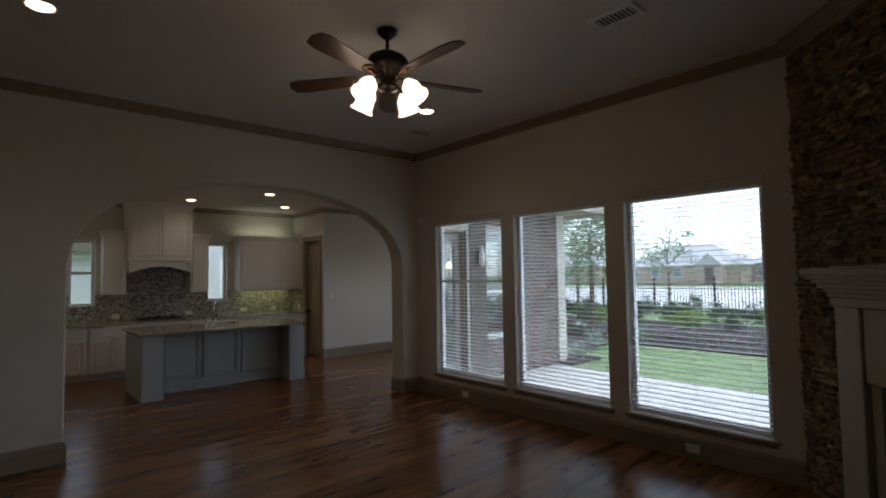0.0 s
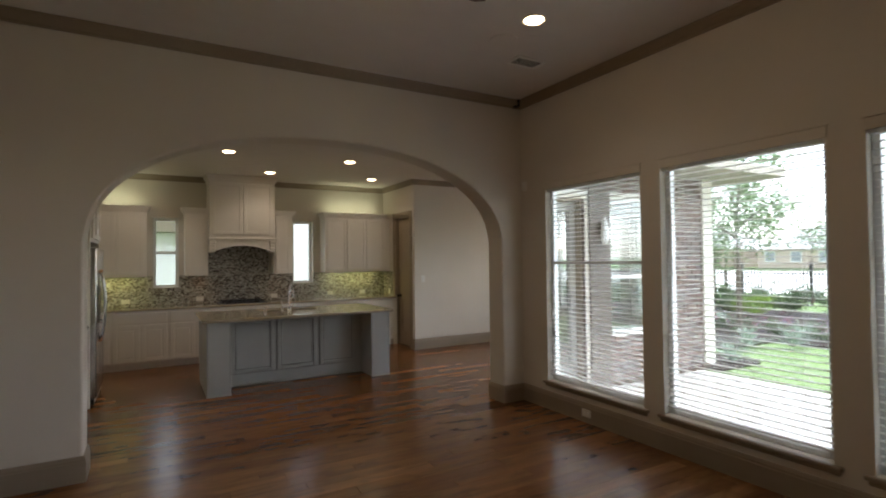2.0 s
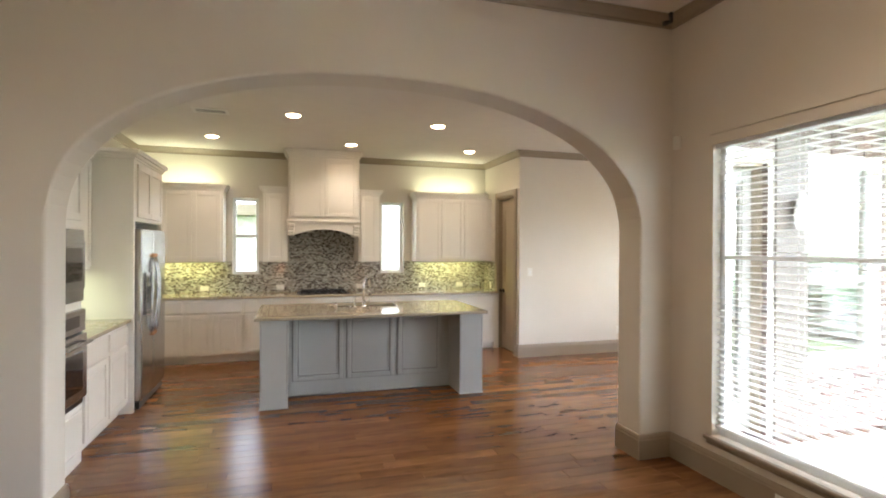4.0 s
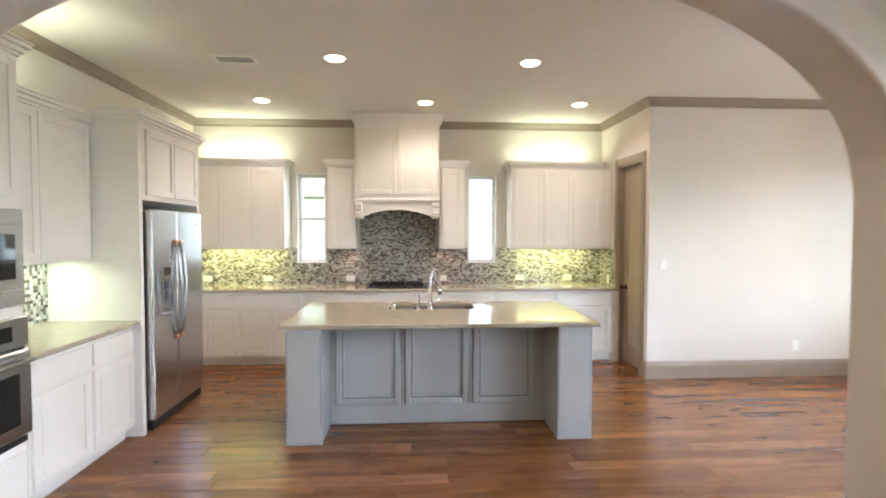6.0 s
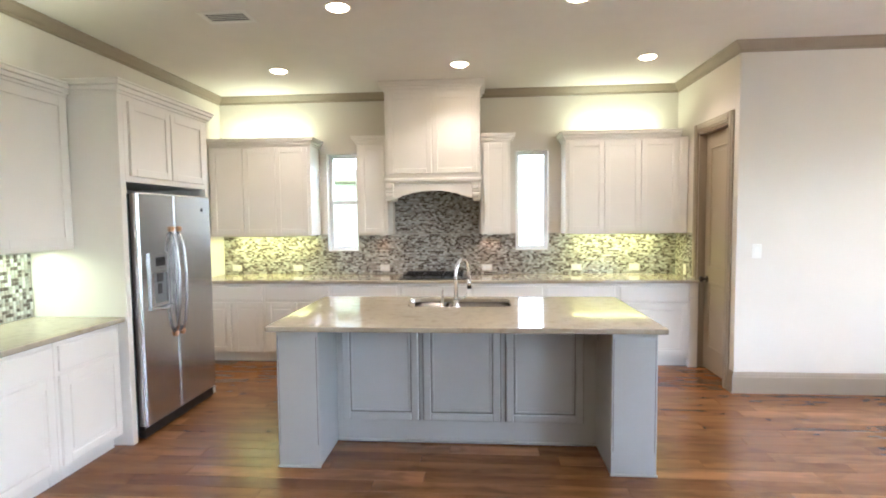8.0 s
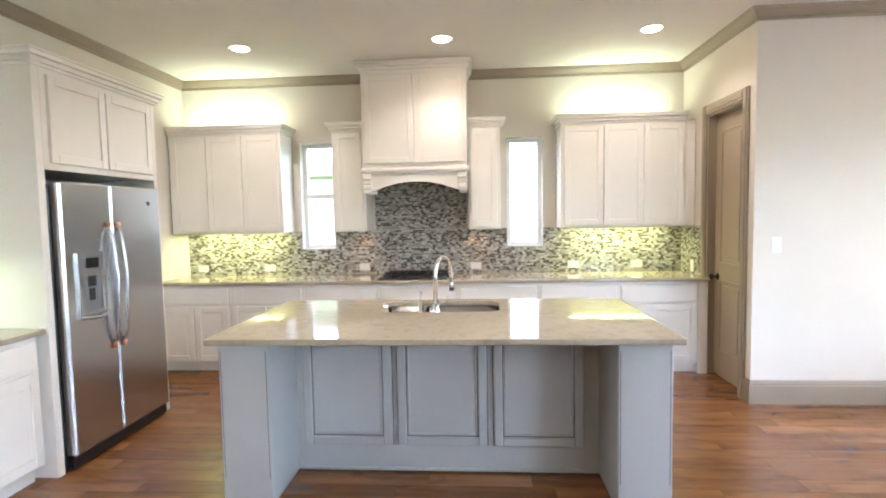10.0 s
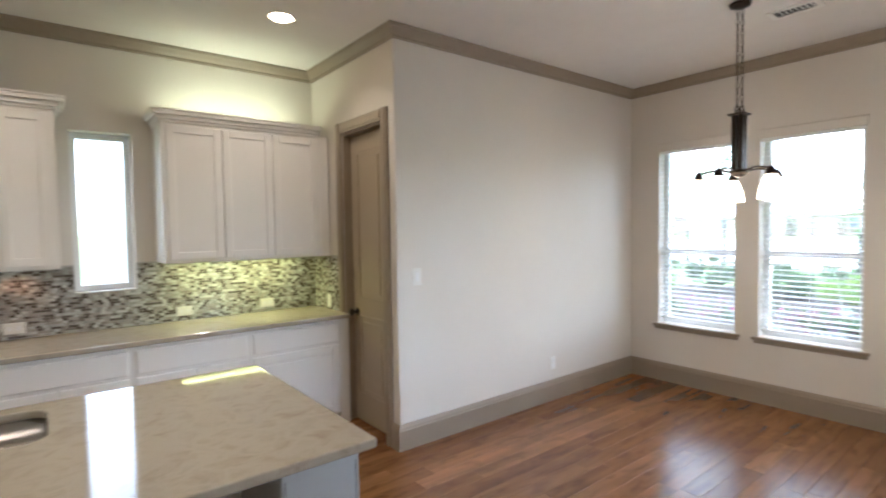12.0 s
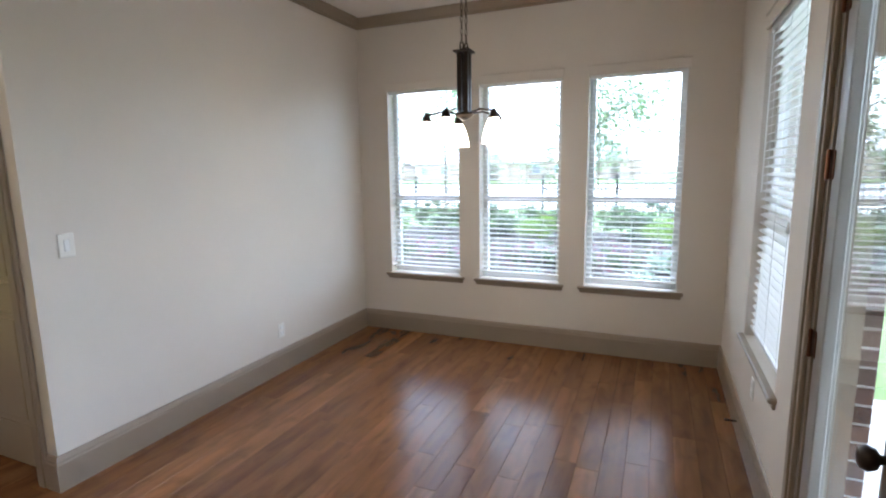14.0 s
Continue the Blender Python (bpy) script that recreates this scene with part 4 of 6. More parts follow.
def sink():
    s = thing("sink", (3.26, 9.21, 0.70), "undermounted stainless steel double bowl sink", "sink")
    for x0, x1 in ((HOLE[0] - 0.004, 3.15), (3.17, HOLE[1] + 0.004)):
        bm = box(bmesh.new(), x0, HOLE[2] - 0.004, 0.70, x1, HOLE[3] + 0.004, 0.8855)
        top = [f for f in bm.faces if f.normal.z > 0.9]
        bmesh.ops.delete(bm, geom=top, context="FACES_ONLY")
        bmesh.ops.bevel(bm, geom=[e for e in bm.edges if len(e.link_faces) == 2], offset=0.035, segments=4, profile=0.5, affect="EDGES")
        ob = part("bowl", bm, SINKM, s, smooth=True)
        m = ob.modifiers.new("thick", "SOLIDIFY")
        m.thickness = 0.002
        part("drain", lathe(bmesh.new(), [(0.04, 0), (0.04, 0.003), (0.02, 0.001)], ((x0 + x1) / 2, 9.25, 0.7025), 16), CHROME, s)
    f = thing("faucet", (3.27, 8.955, 0.921), "chrome gooseneck kitchen faucet with a pull-down spray", "faucet")
    pts, n = [(3.27, 8.955, 0.921), (3.27, 8.955, 1.16)], 12
    for i in range(n + 1):
        a = math.pi * i / n
        pts.append((3.27 + 0.045 * (1 - math.cos(a)), 8.955 + 0.075 * (1 - math.cos(a)), 1.16 + 0.11 * math.sin(a)))
    pts.append((3.362, 9.108, 1.10))
    part("spout", tube(bmesh.new(), pts, 0.0145, 12), CHROME, f, smooth=True)
    part("base_ring", lathe(bmesh.new(), [(0.028, 0), (0.028, 0.012), (0.02, 0.03), (0.018, 0.06)], (3.27, 8.955, 0.921), 16), CHROME, f, smooth=True)
    part("spray_head", tube(bmesh.new(), [(3.360, 9.106, 1.12), (3.366, 9.114, 1.04)], [0.016, 0.019], 12), CHROME, f, smooth=True)
    part("lever", tube(bmesh.new(), [(3.285, 8.955, 0.975), (3.325, 8.945, 0.99), (3.35, 8.94, 1.03)], [0.011, 0.008, 0.005], 8), CHROME, f, smooth=True)
    p = thing("soap_dispenser", (3.17, 8.955, 0.921), "chrome soap pump on the island worktop", "soap dispenser")
    part("pump", lathe(bmesh.new(), [(0.02, 0), (0.02, 0.01), (0.012, 0.02), (0.012, 0.07), (0.007, 0.075), (0.007, 0.13)], (3.17, 8.955, 0.921), 14), CHROME, p, smooth=True)
    part("nozzle", tube(bmesh.new(), [(3.17, 8.955, 1.045), (3.17, 9.005, 1.05), (3.17, 9.025, 1.035)], 0.006, 8), CHROME, p, smooth=True)
    q = thing("air_switch", (2.945, 8.955, 0.921), "short chrome air gap cap on the island worktop", "faucet fitting")
    part("cap", lathe(bmesh.new(), [(0.021, 0), (0.021, 0.05), (0.015, 0.062)], (2.945, 8.955, 0.921), 16), CHROME, q, smooth=True)


sink()


def cooktop():
    c = thing("cooktop", (2.93, 10.9, 0.921), "black gas cooktop with cast iron grates", "cooktop")
    part("glass_top", box(bmesh.new(), 2.55, 10.66, 0.9215, 3.31, 11.14, 0.931, 0.004), BLACK, c)
    for x in (2.60, 2.82, 3.04):
        bm = bmesh.new()
        for y in (10.72, 10.82, 10.92, 11.02, 11.09):
            box(bm, x, y, 0.952, x + 0.21, y + 0.012, 0.966)
        for xx in (x, x + 0.1, x + 0.198):
            box(bm, xx, 10.72, 0.940, xx + 0.012, 11.10, 0.952)
        for xx in (x, x + 0.198):
            for y in (10.72, 11.088):
                box(bm, xx, y, 0.931, xx + 0.012, y + 0.012, 0.940)
        part("grate", bm, BLACK, c)
    for i, (x, y) in enumerate(((2.70, 10.80), (2.70, 11.03), (3.15, 10.80), (3.15, 11.03), (2.93, 10.92))):
        part("burner", lathe(bmesh.new(), [(0.045, 0), (0.045, 0.008), (0.03, 0.012)], (x, y, 0.931), 14), BLACK, c)


cooktop()


# ---- small fittings ----
def plate(name, F, u, v, wdt=0.075, h=0.118, kind="outlet"):
    label = "white wall outlet plate" if kind == "outlet" else "white light switch plate"
    o = thing(name, F.at(u, v, 0), label, kind, "outlets and switches")
    part("cover_plate", F.slab(bmesh.new(), u - wdt / 2, v - h / 2, 0.0005, u + wdt / 2, v + h / 2, 0.007, 0.003), WHITEP, o)
    n = max(1, round(wdt / 0.075)) if wdt > h or wdt > 0.1 else 1
    if kind == "outlet":
        horiz = wdt > h
        for s in (-1, 1):
            du, dv = (s * 0.024, 0) if horiz else (0, s * 0.024)
            part("socket", F.slab(bmesh.new(), u + du - 0.014, v + dv - 0.014, 0.007, u + du + 0.014, v + dv + 0.014, 0.0095, 0.003), VINYL, o)
    else:
        for i in range(n):
            uu = u + (i - (n - 1) / 2) * 0.046
            part("rocker", F.slab(bmesh.new(), uu - 0.014, v - 0.03, 0.007, uu + 0.014, v + 0.03, 0.011, 0.003), VINYL, o)


KF = Face((0, YK - 0.012, 0), (1, 0, 0), (0, -1, 0))
for u in (0.46, 1.23, 2.30, 3.52, 4.56, 5.22):
    plate("outlet", KF, u, 0.995, 0.118, 0.075)
plate("outlet", Face((XP - 0.012, 0, 0), (0, 1, 0), (-1, 0, 0)), 10.95, 0.995, 0.075, 0.118)
plate("outlet", Face((XK + 0.012, 0, 0), (0, 1, 0), (1, 0, 0)), 8.0, 1.02, 0.118, 0.075)
PW = Face((0, YP, 0), (1, 0, 0), (0, -1, 0))
plate("light_switch", PW, 5.86, 1.265, 0.08, 0.125, "light switch")
plate("outlet", PW, 7.40, 0.345)
EW = Face((XW - 0.021, 0, 0), (0, 1, 0), (-1, 0, 0))
plate("outlet", EW, 5.32, 0.095, 0.118, 0.075)
plate("outlet", EW, 2.45, 0.095, 0.118, 0.075)
plate("outlet", Face((0, YW, 0), (1, 0, 0), (0, 1, 0)), 7.3, 0.42)
sd = thing("door_stop", (7.6, YW + 0.021, 0.08), "dark spring door stop on the baseboard", "door stop")
part("spring", tube(bmesh.new(), [(7.6, YW + 0.021, 0.08), (7.6, YW + 0.085, 0.08)], [0.006, 0.008], 8), IRON, sd)
se = thing("alarm_sensor", (XW - 0.02, 6.22, 2.43), "small white alarm sensor high on the wall", "sensor")
part("housing", box(bmesh.new(), XW - 0.035, 6.19, 2.38, XW - 0.0005, 6.25, 2.48, 0.01, 3), WHITEP, se)
sk = thing("corner_speaker", (XW - 0.12, YA - 0.12, ZL - 0.16), "small black speaker bracket in the ceiling corner", "speaker bracket")
part("arm", tube(bmesh.new(), [(XW - 0.10, YA - 0.10, ZL - 0.02), (XW - 0.13, YA - 0.14, ZL - 0.10), (XW - 0.19, YA - 0.13, ZL - 0.12)], [0.018, 0.014, 0.02], 8), BLACK, sk)
tm = thing("wall_detector", (0.42, YA - 0.02, 3.03), "round white detector high on the wall", "detector")
part("housing", lathe(bmesh.new(), [(0.06, 0), (0.06, 0.02), (0.045, 0.035)], (0.42, YA - 0.001, 3.03), 20, pose(0, 0, 0, 90)), WHITEP, tm)


def can_light(x, y, z, power):
    c = thing("recessed_light", (x, y, z), "round white recessed ceiling light, lit", "ceiling light", "recessed ceiling lights")
    bm = lathe(bmesh.new(), [(0.088, 0.0), (0.095, -0.004), (0.090, -0.009), (0.078, -0.006), (0.076, 0.0)], (x, y, z - 0.0005), 28)
    part("trim_ring", bm, WHITEP, c, smooth=True)
    part("lens", lathe(bmesh.new(), [(0.075, 0), (0.06, -0.012), (0.03, -0.017)], (x, y, z - 0.002), 24), BULB, c, "warm glowing lens")
    lamp("can_lamp", "SPOT", (x, y, z - 0.03), power, WARM, 0.05)


for x, y in CANS_KITCHEN:
    can_light(x, y, ZK, 1.7)
for x, y in CANS_LIVING:
    can_light(x, y, ZL, 1.5)


def vent(x, y, z, wx, wy):
    v = thing("ceiling_vent", (x, y, z), "white slotted ceiling air vent", "vent", "ceiling vents")
    bm = grid_solid("z", z - 0.008, z - 0.0005, [x - wx / 2, x - wx / 2 + 0.035, x + wx / 2 - 0.035, x + wx / 2], [y - wy / 2, y - wy / 2 + 0.035, y + wy / 2 - 0.035, y + wy / 2],
                    [(x - wx / 2 + 0.035, x + wx / 2 - 0.035, y - wy / 2 + 0.035, y + wy / 2 - 0.035)])
    part("frame", bm, WHITEP, v)
    part("backing", box(bmesh.new(), x - wx / 2 + 0.03, y - wy / 2 + 0.03, z - 0.0015, x + wx / 2 - 0.03, y + wy / 2 - 0.03, z - 0.0005), BLACK, v)
    n = int((wy - 0.07) / 0.03)
    for i in range(n):
        yy = y - wy / 2 + 0.05 + i * 0.03
        bm = box(bmesh.new(), x - wx / 2 + 0.035, yy - 0.004, z - 0.0055, x + wx / 2 - 0.035, yy + 0.004, z - 0.004)
        part("slat", bm, WHITEP, v)


vent(1.63, 8.88, ZK, 0.36, 0.21)
vent(7.73, 8.04, ZK, 0.17, 0.30)
vent(4.60, 5.32, ZL, 0.34, 0.20)
vent(3.85, 2.25, ZL, 0.20, 0.34)
for x, y in ((4.13, 5.04),):
    s = thing("ceiling_speaker", (x, y, ZL), "round flat painted ceiling speaker grille", "speaker")
    part("grille", lathe(bmesh.new(), [(0.12, 0), (0.12, -0.006), (0.11, -0.009)], (x, y, ZL - 0.0005), 28), CEIL, s)

# under and over cabinet lights
def strip(x0, x1, y, z, power, up):
    s = thing("cabinet_light", ((x0 + x1) / 2, y, z), "slim strip light on the cabinet, lit yellow green", "strip light")
    part("housing", box(bmesh.new(), x0, y - 0.02, z - 0.008 * (not up), x1, y + 0.02, z + 0.008 * up, 0.002), WHITEP, s)
    zz = z + (0.012 if up else -0.012)
    lamp("strip_lamp", "AREA", ((x0 + x1) / 2, y, zz), power, COVE if up else LIME, x1 - x0, 0.03, aim=((x0 + x1) / 2, y + (0.35 if up else 0.12), zz + (1 if up else -1)))


strip(0.45, 1.42, 11.08, 1.393, 0.32, False)
strip(4.50, 5.45, 11.08, 1.393, 0.32, False)
strip(0.45, 1.42, 11.06, 2.512, 0.24, True)
strip(4.50, 5.45, 11.06, 2.512, 0.24, True)
for x in (2.30, 3.56):
    s = thing("puck_light", (x, 11.13, 1.395), "small round warm light under the narrow wall cabinet, lit", "under cabinet light", "puck lights")
    part("housing", lathe(bmesh.new(), [(0.032, 0), (0.032, -0.010), (0.026, -0.013)], (x, 11.13, 1.394), 16), WHITEP, s)
    lamp("puck_lamp", "SPOT", (x, 11.14, 1.375), 0.08, (1.0, 0.55, 0.28), 0.02, aim=(x, 11.20, 1.0))
s = thing("cabinet_light", (0.45, 7.98, 1.39), "slim strip light under the cabinet, lit pale green", "strip light")
part("housing", box(bmesh.new(), 0.43, 7.5, 1.382, 0.47, 8.5, 1.397, 0.002), WHITEP, s)
lamp("strip_lamp", "AREA", (0.45, 7.98, 1.378), 0.25, (0.9, 1.0, 0.6), 0.03, 0.95, aim=(0.45, 7.98, 0.0))
lamp("cove_lamp", "AREA", (0.40, 7.98, 2.54), 0.30, COVE, 0.03, 0.95, aim=(0.30, 7.98, 3.2))


# ---- fireplace on the diagonal ----
DG = Face((XW, 1.59, 0), (-0.7071, -0.7071, 0), (-0.7071, 0.7071, 0))


def dbox(F, u0, v0, w0, u1, v1, w1, bm=None, bevel=0.0):
    """A box in a turned frame."""
    bm = bm or bmesh.new()
    t = bmesh.new()
    box(t, u0, w0, v0, u1, w1, v1, bevel)
    m = Matrix((( F.u.x, F.w.x, 0, F.o.x), (F.u.y, F.w.y, 0, F.o.y), (0, 0, 1, 0), (0, 0, 0, 1)))
    t.transform(m)
    bmesh.ops.recalc_face_normals(t, faces=t.faces)
    me = bpy.data.meshes.new("tmp")
    t.to_mesh(me)
    t.free()
    bm.from_mesh(me)
    bpy.data.meshes.remove(me)
    return bm


FW = 2.35
chimney = structure("wall_fireplace", dbox(DG, 0.0, 0, -0.3, FW, ZL, 0.0), MORTAR, "stacked rough brown stone chimney wall set diagonally")
trim("crown_fireplace", CROWN, [tuple(DG.at(FW, 0, 0.03))[:2], tuple(DG.at(0.03, 0, 0.03))[:2]], ZL - 0.118)
fp = thing("fireplace_surround", DG.at(1.15, 0, 0.1), "cream cast stone fireplace surround with a moulded mantel shelf", "fireplace")
CAST = material("cast_stone", (0.42, 0.38, 0.31), 0.7, vary=0.08, bump=0.3)
for a in (0.48, 1.60):
    part("leg", dbox(DG, a, 0.06, 0.0, a + 0.22, 1.40, 0.10, bevel=0.006), CAST, fp)
part("lintel", dbox(DG, 0.702, 0.93, 0.0, 1.598, 1.40, 0.08, bevel=0.006), CAST, fp)
bm = dbox(DG, 0.46, 1.40, 0.0, 1.84, 1.46, 0.11, bevel=0.008)
for i, (z0, z1, o) in enumerate(((1.46, 1.49, 0.015), (1.49, 1.52, 0.035), (1.52, 1.55, 0.06), (1.55, 1.575, 0.085), (1.575, 1.60, 0.115))):
    dbox(DG, 0.46 - o, z0, 0.0, 1.84 + o, z1, 0.11 + o * 0.8, bm, 0.006)
part("mantel_moulding", bm, CAST, fp)
part("mantel_shelf", dbox(DG, 0.31, 1.60, 0.0, 1.99, 1.655, 0.215, bevel=0.014), CAST, fp)
part("inner_frame", dbox(DG, 0.702, 0.06, 0.0, 0.78, 0.929, 0.05), CAST, fp)
part("inner_frame", dbox(DG, 1.52, 0.06, 0.0, 1.598, 0.929, 0.05), CAST, fp)
part("firebox", dbox(DG, 0.781, 0.06, 0.001, 1.519, 0.929, 0.02), BLACK, fp)
part("hearth", dbox(DG, 0.31, 0.001, 0.0, 1.99, 0.06, 0.42, bevel=0.01), CAST, fp)


# ---- ceiling fan ----
def ceiling_fan(x, y):
    f = thing("ceiling_fan", (x, y, ZL), "dark walnut five blade ceiling fan with four lit glass shades", "ceiling fan")
    part("canopy", lathe(bmesh.new(), [(0.075, 0), (0.07, -0.02), (0.03, -0.06), (0.016, -0.065)], (x, y, ZL - 0.001), 20), IRON, f, smooth=True)
    part("downrod", tube(bmesh.new(), [(x, y, ZL - 0.06), (x, y, 3.26)], 0.013, 12), IRON, f, smooth=True)
    part("motor_housing", lathe(bmesh.new(), [(0.03, 0.15), (0.06, 0.14), (0.13, 0.10), (0.155, 0.06), (0.15, 0.03), (0.11, 0.0), (0.06, -0.03), (0.055, -0.09), (0.075, -0.11), (0.07, -0.14), (0.02, -0.16)], (x, y, 3.12), 28), IRON, f, smooth=True)
    for k in range(5):
        a = radians(54.7 + 72 * k)
        m = Matrix.Translation((x, y, 3.07)) @ Matrix.Rotation(a, 4, "Z") @ Matrix.Rotation(radians(12), 4, "X")
        bm = bmesh.new()
        outline = [(0.22, -0.055), (0.34, -0.062), (0.66, -0.078), (0.74, -0.062), (0.765, 0.0), (0.74, 0.062), (0.66, 0.078), (0.34, 0.062), (0.22, 0.055)]
        top = [bm.verts.new((u, v, 0.004)) for u, v in outline]
        low = [bm.verts.new((u, v, -0.004)) for u, v in outline]
        bm.faces.new(top)
        bm.faces.new(low[::-1])
        for i in range(len(top)):
            j = (i + 1) % len(top)
            bm.faces.new([top[i], low[i], low[j], top[j]])
        bm.transform(m)
        part("blade", bm, BLADE, f)
        bm = bmesh.new()
        tube(bm, [(0.10, 0, 0.0), (0.16, 0.0, -0.012), (0.22, 0, -0.010)], [0.012, 0.016, 0.012], 8)
        for s in (-1, 1):
            tube(bm, [(0.14, 0, -0.010), (0.18, 0.035 * s, -0.012), (0.25, 0.03 * s, -0.008), (0.27, 0.0, -0.008)], 0.006, 6)
        bm.transform(m)
        part("blade_iron", bm, HINGE, f, "bronze scrolled blade bracket")
    for k in range(4):
        a = radians(15 + 90 * k)
        c, s = math.cos(a), math.sin(a)
        part("light_arm", tube(bmesh.new(), [(x + 0.05 * c, y + 0.05 * s, 3.03), (x + 0.11 * c, y + 0.11 * s, 3.045), (x + 0.175 * c, y + 0.175 * s, 3.01)], 0.009, 8), IRON, f)
        d = Vector((c * 0.62, s * 0.62, -1)).normalized()
        q = (-d).to_track_quat("Z", "Y").to_matrix().to_4x4()
        sh = lathe(bmesh.new(), [(0.026, 0.0), (0.040, -0.02), (0.062, -0.055), (0.068, -0.095), (0.070, -0.12), (0.090, -0.155), (0.083, -0.155), (0.03, -0.11)], (x + 0.175 * c, y + 0.175 * s, 3.01), 18, q)
        part("shade", sh, SHADE, f, "glowing frosted glass bell shade", True)
        p = Vector((x + 0.175 * c, y + 0.175 * s, 3.01)) + d * 0.19
        lamp("fan_lamp", "POINT", p, 0.28, (1.0, 0.70, 0.40), 0.04)


ceiling_fan(2.75, 3.43)


# ---- chandelier ----
def chandelier(x, y):
    c = thing("chandelier", (x, y, ZK), "dark iron chandelier on two chains with five lit glass shades", "chandelier")
    part("canopy", lathe(bmesh.new(), [(0.065, 0), (0.06, -0.02), (0.02, -0.035)], (x, y, ZK - 0.001), 20), IRON, c, smooth=True)
    px, py = 0.30, 0.95
    for s in (-1, 1):
        bm = bmesh.new()
        n = 19
        z1, z0 = ZK - 0.035, 2.37
        for i in range(n):
            zc = z1 - (i + 0.5) * (z1 - z0) / n
            h = (z1 - z0) / n * 0.62
            o = (0.009, 0.0) if i % 2 else (0.0, 0.009)
            pts = [(x + s * 0.022 * py * -1 + o[0] * math.cos(a), y + s * 0.022 * px + o[1] * math.cos(a), zc + h * math.sin(a)) for a in [2 * math.pi * k / 8 for k in range(9)]]
            tube(bm, pts, 0.0024, 5)
        part("chain", bm, IRON, c)
    part("top_plate", box(bmesh.new(), x - 0.055, y - 0.055, 2.335, x + 0.055, y + 0.055, 2.347, 0.003), IRON, c)
    bm = bmesh.new()
    for s in (-1, 1):
        pts = [(x - s * 0.022 * py, y + s * 0.022 * px + 0.012 * math.cos(a), 2.372 + 0.022 * math.sin(a)) for a in [2 * math.pi * k / 10 for k in range(11)]]
        tube(bm, pts, 0.005, 6)
    part("loop", bm, IRON, c)
    for dx, dy in ((-0.022, -0.022), (0.022, -0.022), (-0.022, 0.022), (0.022, 0.022)):
        part("column_rod", box(bmesh.new(), x + dx - 0.014, y + dy - 0.014, 1.97, x + dx + 0.014, y + dy + 0.014, 2.335, 0.003), IRON, c)
    part("hub", lathe(bmesh.new(), [(0.02, 0.03), (0.055, 0.02), (0.06, 0.0), (0.03, -0.02), (0.008, -0.03)], (x, y, 1.955), 16), IRON, c, smooth=True)
    for k in range(5):
        a = radians(-6 + 180 + 72 * k)
        ca, sa = math.cos(a), math.sin(a)
        R = 0.245
        part("arm", tube(bmesh.new(), [(x + 0.03 * ca, y + 0.03 * sa, 1.965), (x + 0.13 * ca, y + 0.13 * sa, 1.985), (x + R * ca, y + R * sa, 1.965)], 0.007, 8), IRON, c)
        o = (x + R * ca, y + R * sa, 1.925)
        part("socket_cap", lathe(bmesh.new(), [(0.008, 0.055), (0.012, 0.045), (0.022, 0.035), (0.026, 0.015), (0.034, 0.008), (0.034, 0.0)], o, 16), IRON, c, smooth=True)
        part("shade", lathe(bmesh.new(), [(0.03, 0.0), (0.045, -0.03), (0.062, -0.08), (0.075, -0.15), (0.070, -0.15), (0.02, -0.05)], (o[0], o[1], o[2] - 0.001), 18), SHADE, c, "glowing white glass shade", True)
        lamp("chandelier_lamp", "POINT", (o[0], o[1], o[2] - 0.17), 0.2, WARM, 0.05)


chandelier(7.33, 8.225)


# ---- pieces laid on a face ----
def piece_mesh(name, du, dv, t, ch, F, mat, wob=None):
    """A low block du by dv, t proud, with chamfered edges, centred on its own place."""
    pts = [(-du / 2, -dv / 2, 0), (du / 2, -dv / 2, 0), (du / 2, dv / 2, 0), (-du / 2, dv / 2, 0)]
    a, b = du / 2 - ch, dv / 2 - ch
    pts += [(-du / 2, -dv / 2, t - ch), (du / 2, -dv / 2, t - ch), (du / 2, dv / 2, t - ch), (-du / 2, dv / 2, t - ch)]
    pts += [(-a, -b, t), (a, -b, t), (a, b, t), (-a, b, t)]
    if wob:
        pts = [(p[0], p[1], p[2] + wob * (random.random() - 0.5)) if i > 7 else p for i, p in enumerate(pts)]
    faces = [(i, (i + 1) % 4, 4 + (i + 1) % 4, 4 + i) for i in range(4)] + [(4 + i, 4 + (i + 1) % 4, 8 + (i + 1) % 4, 8 + i) for i in range(4)] + [(8, 9, 10, 11)]
    return pts, faces


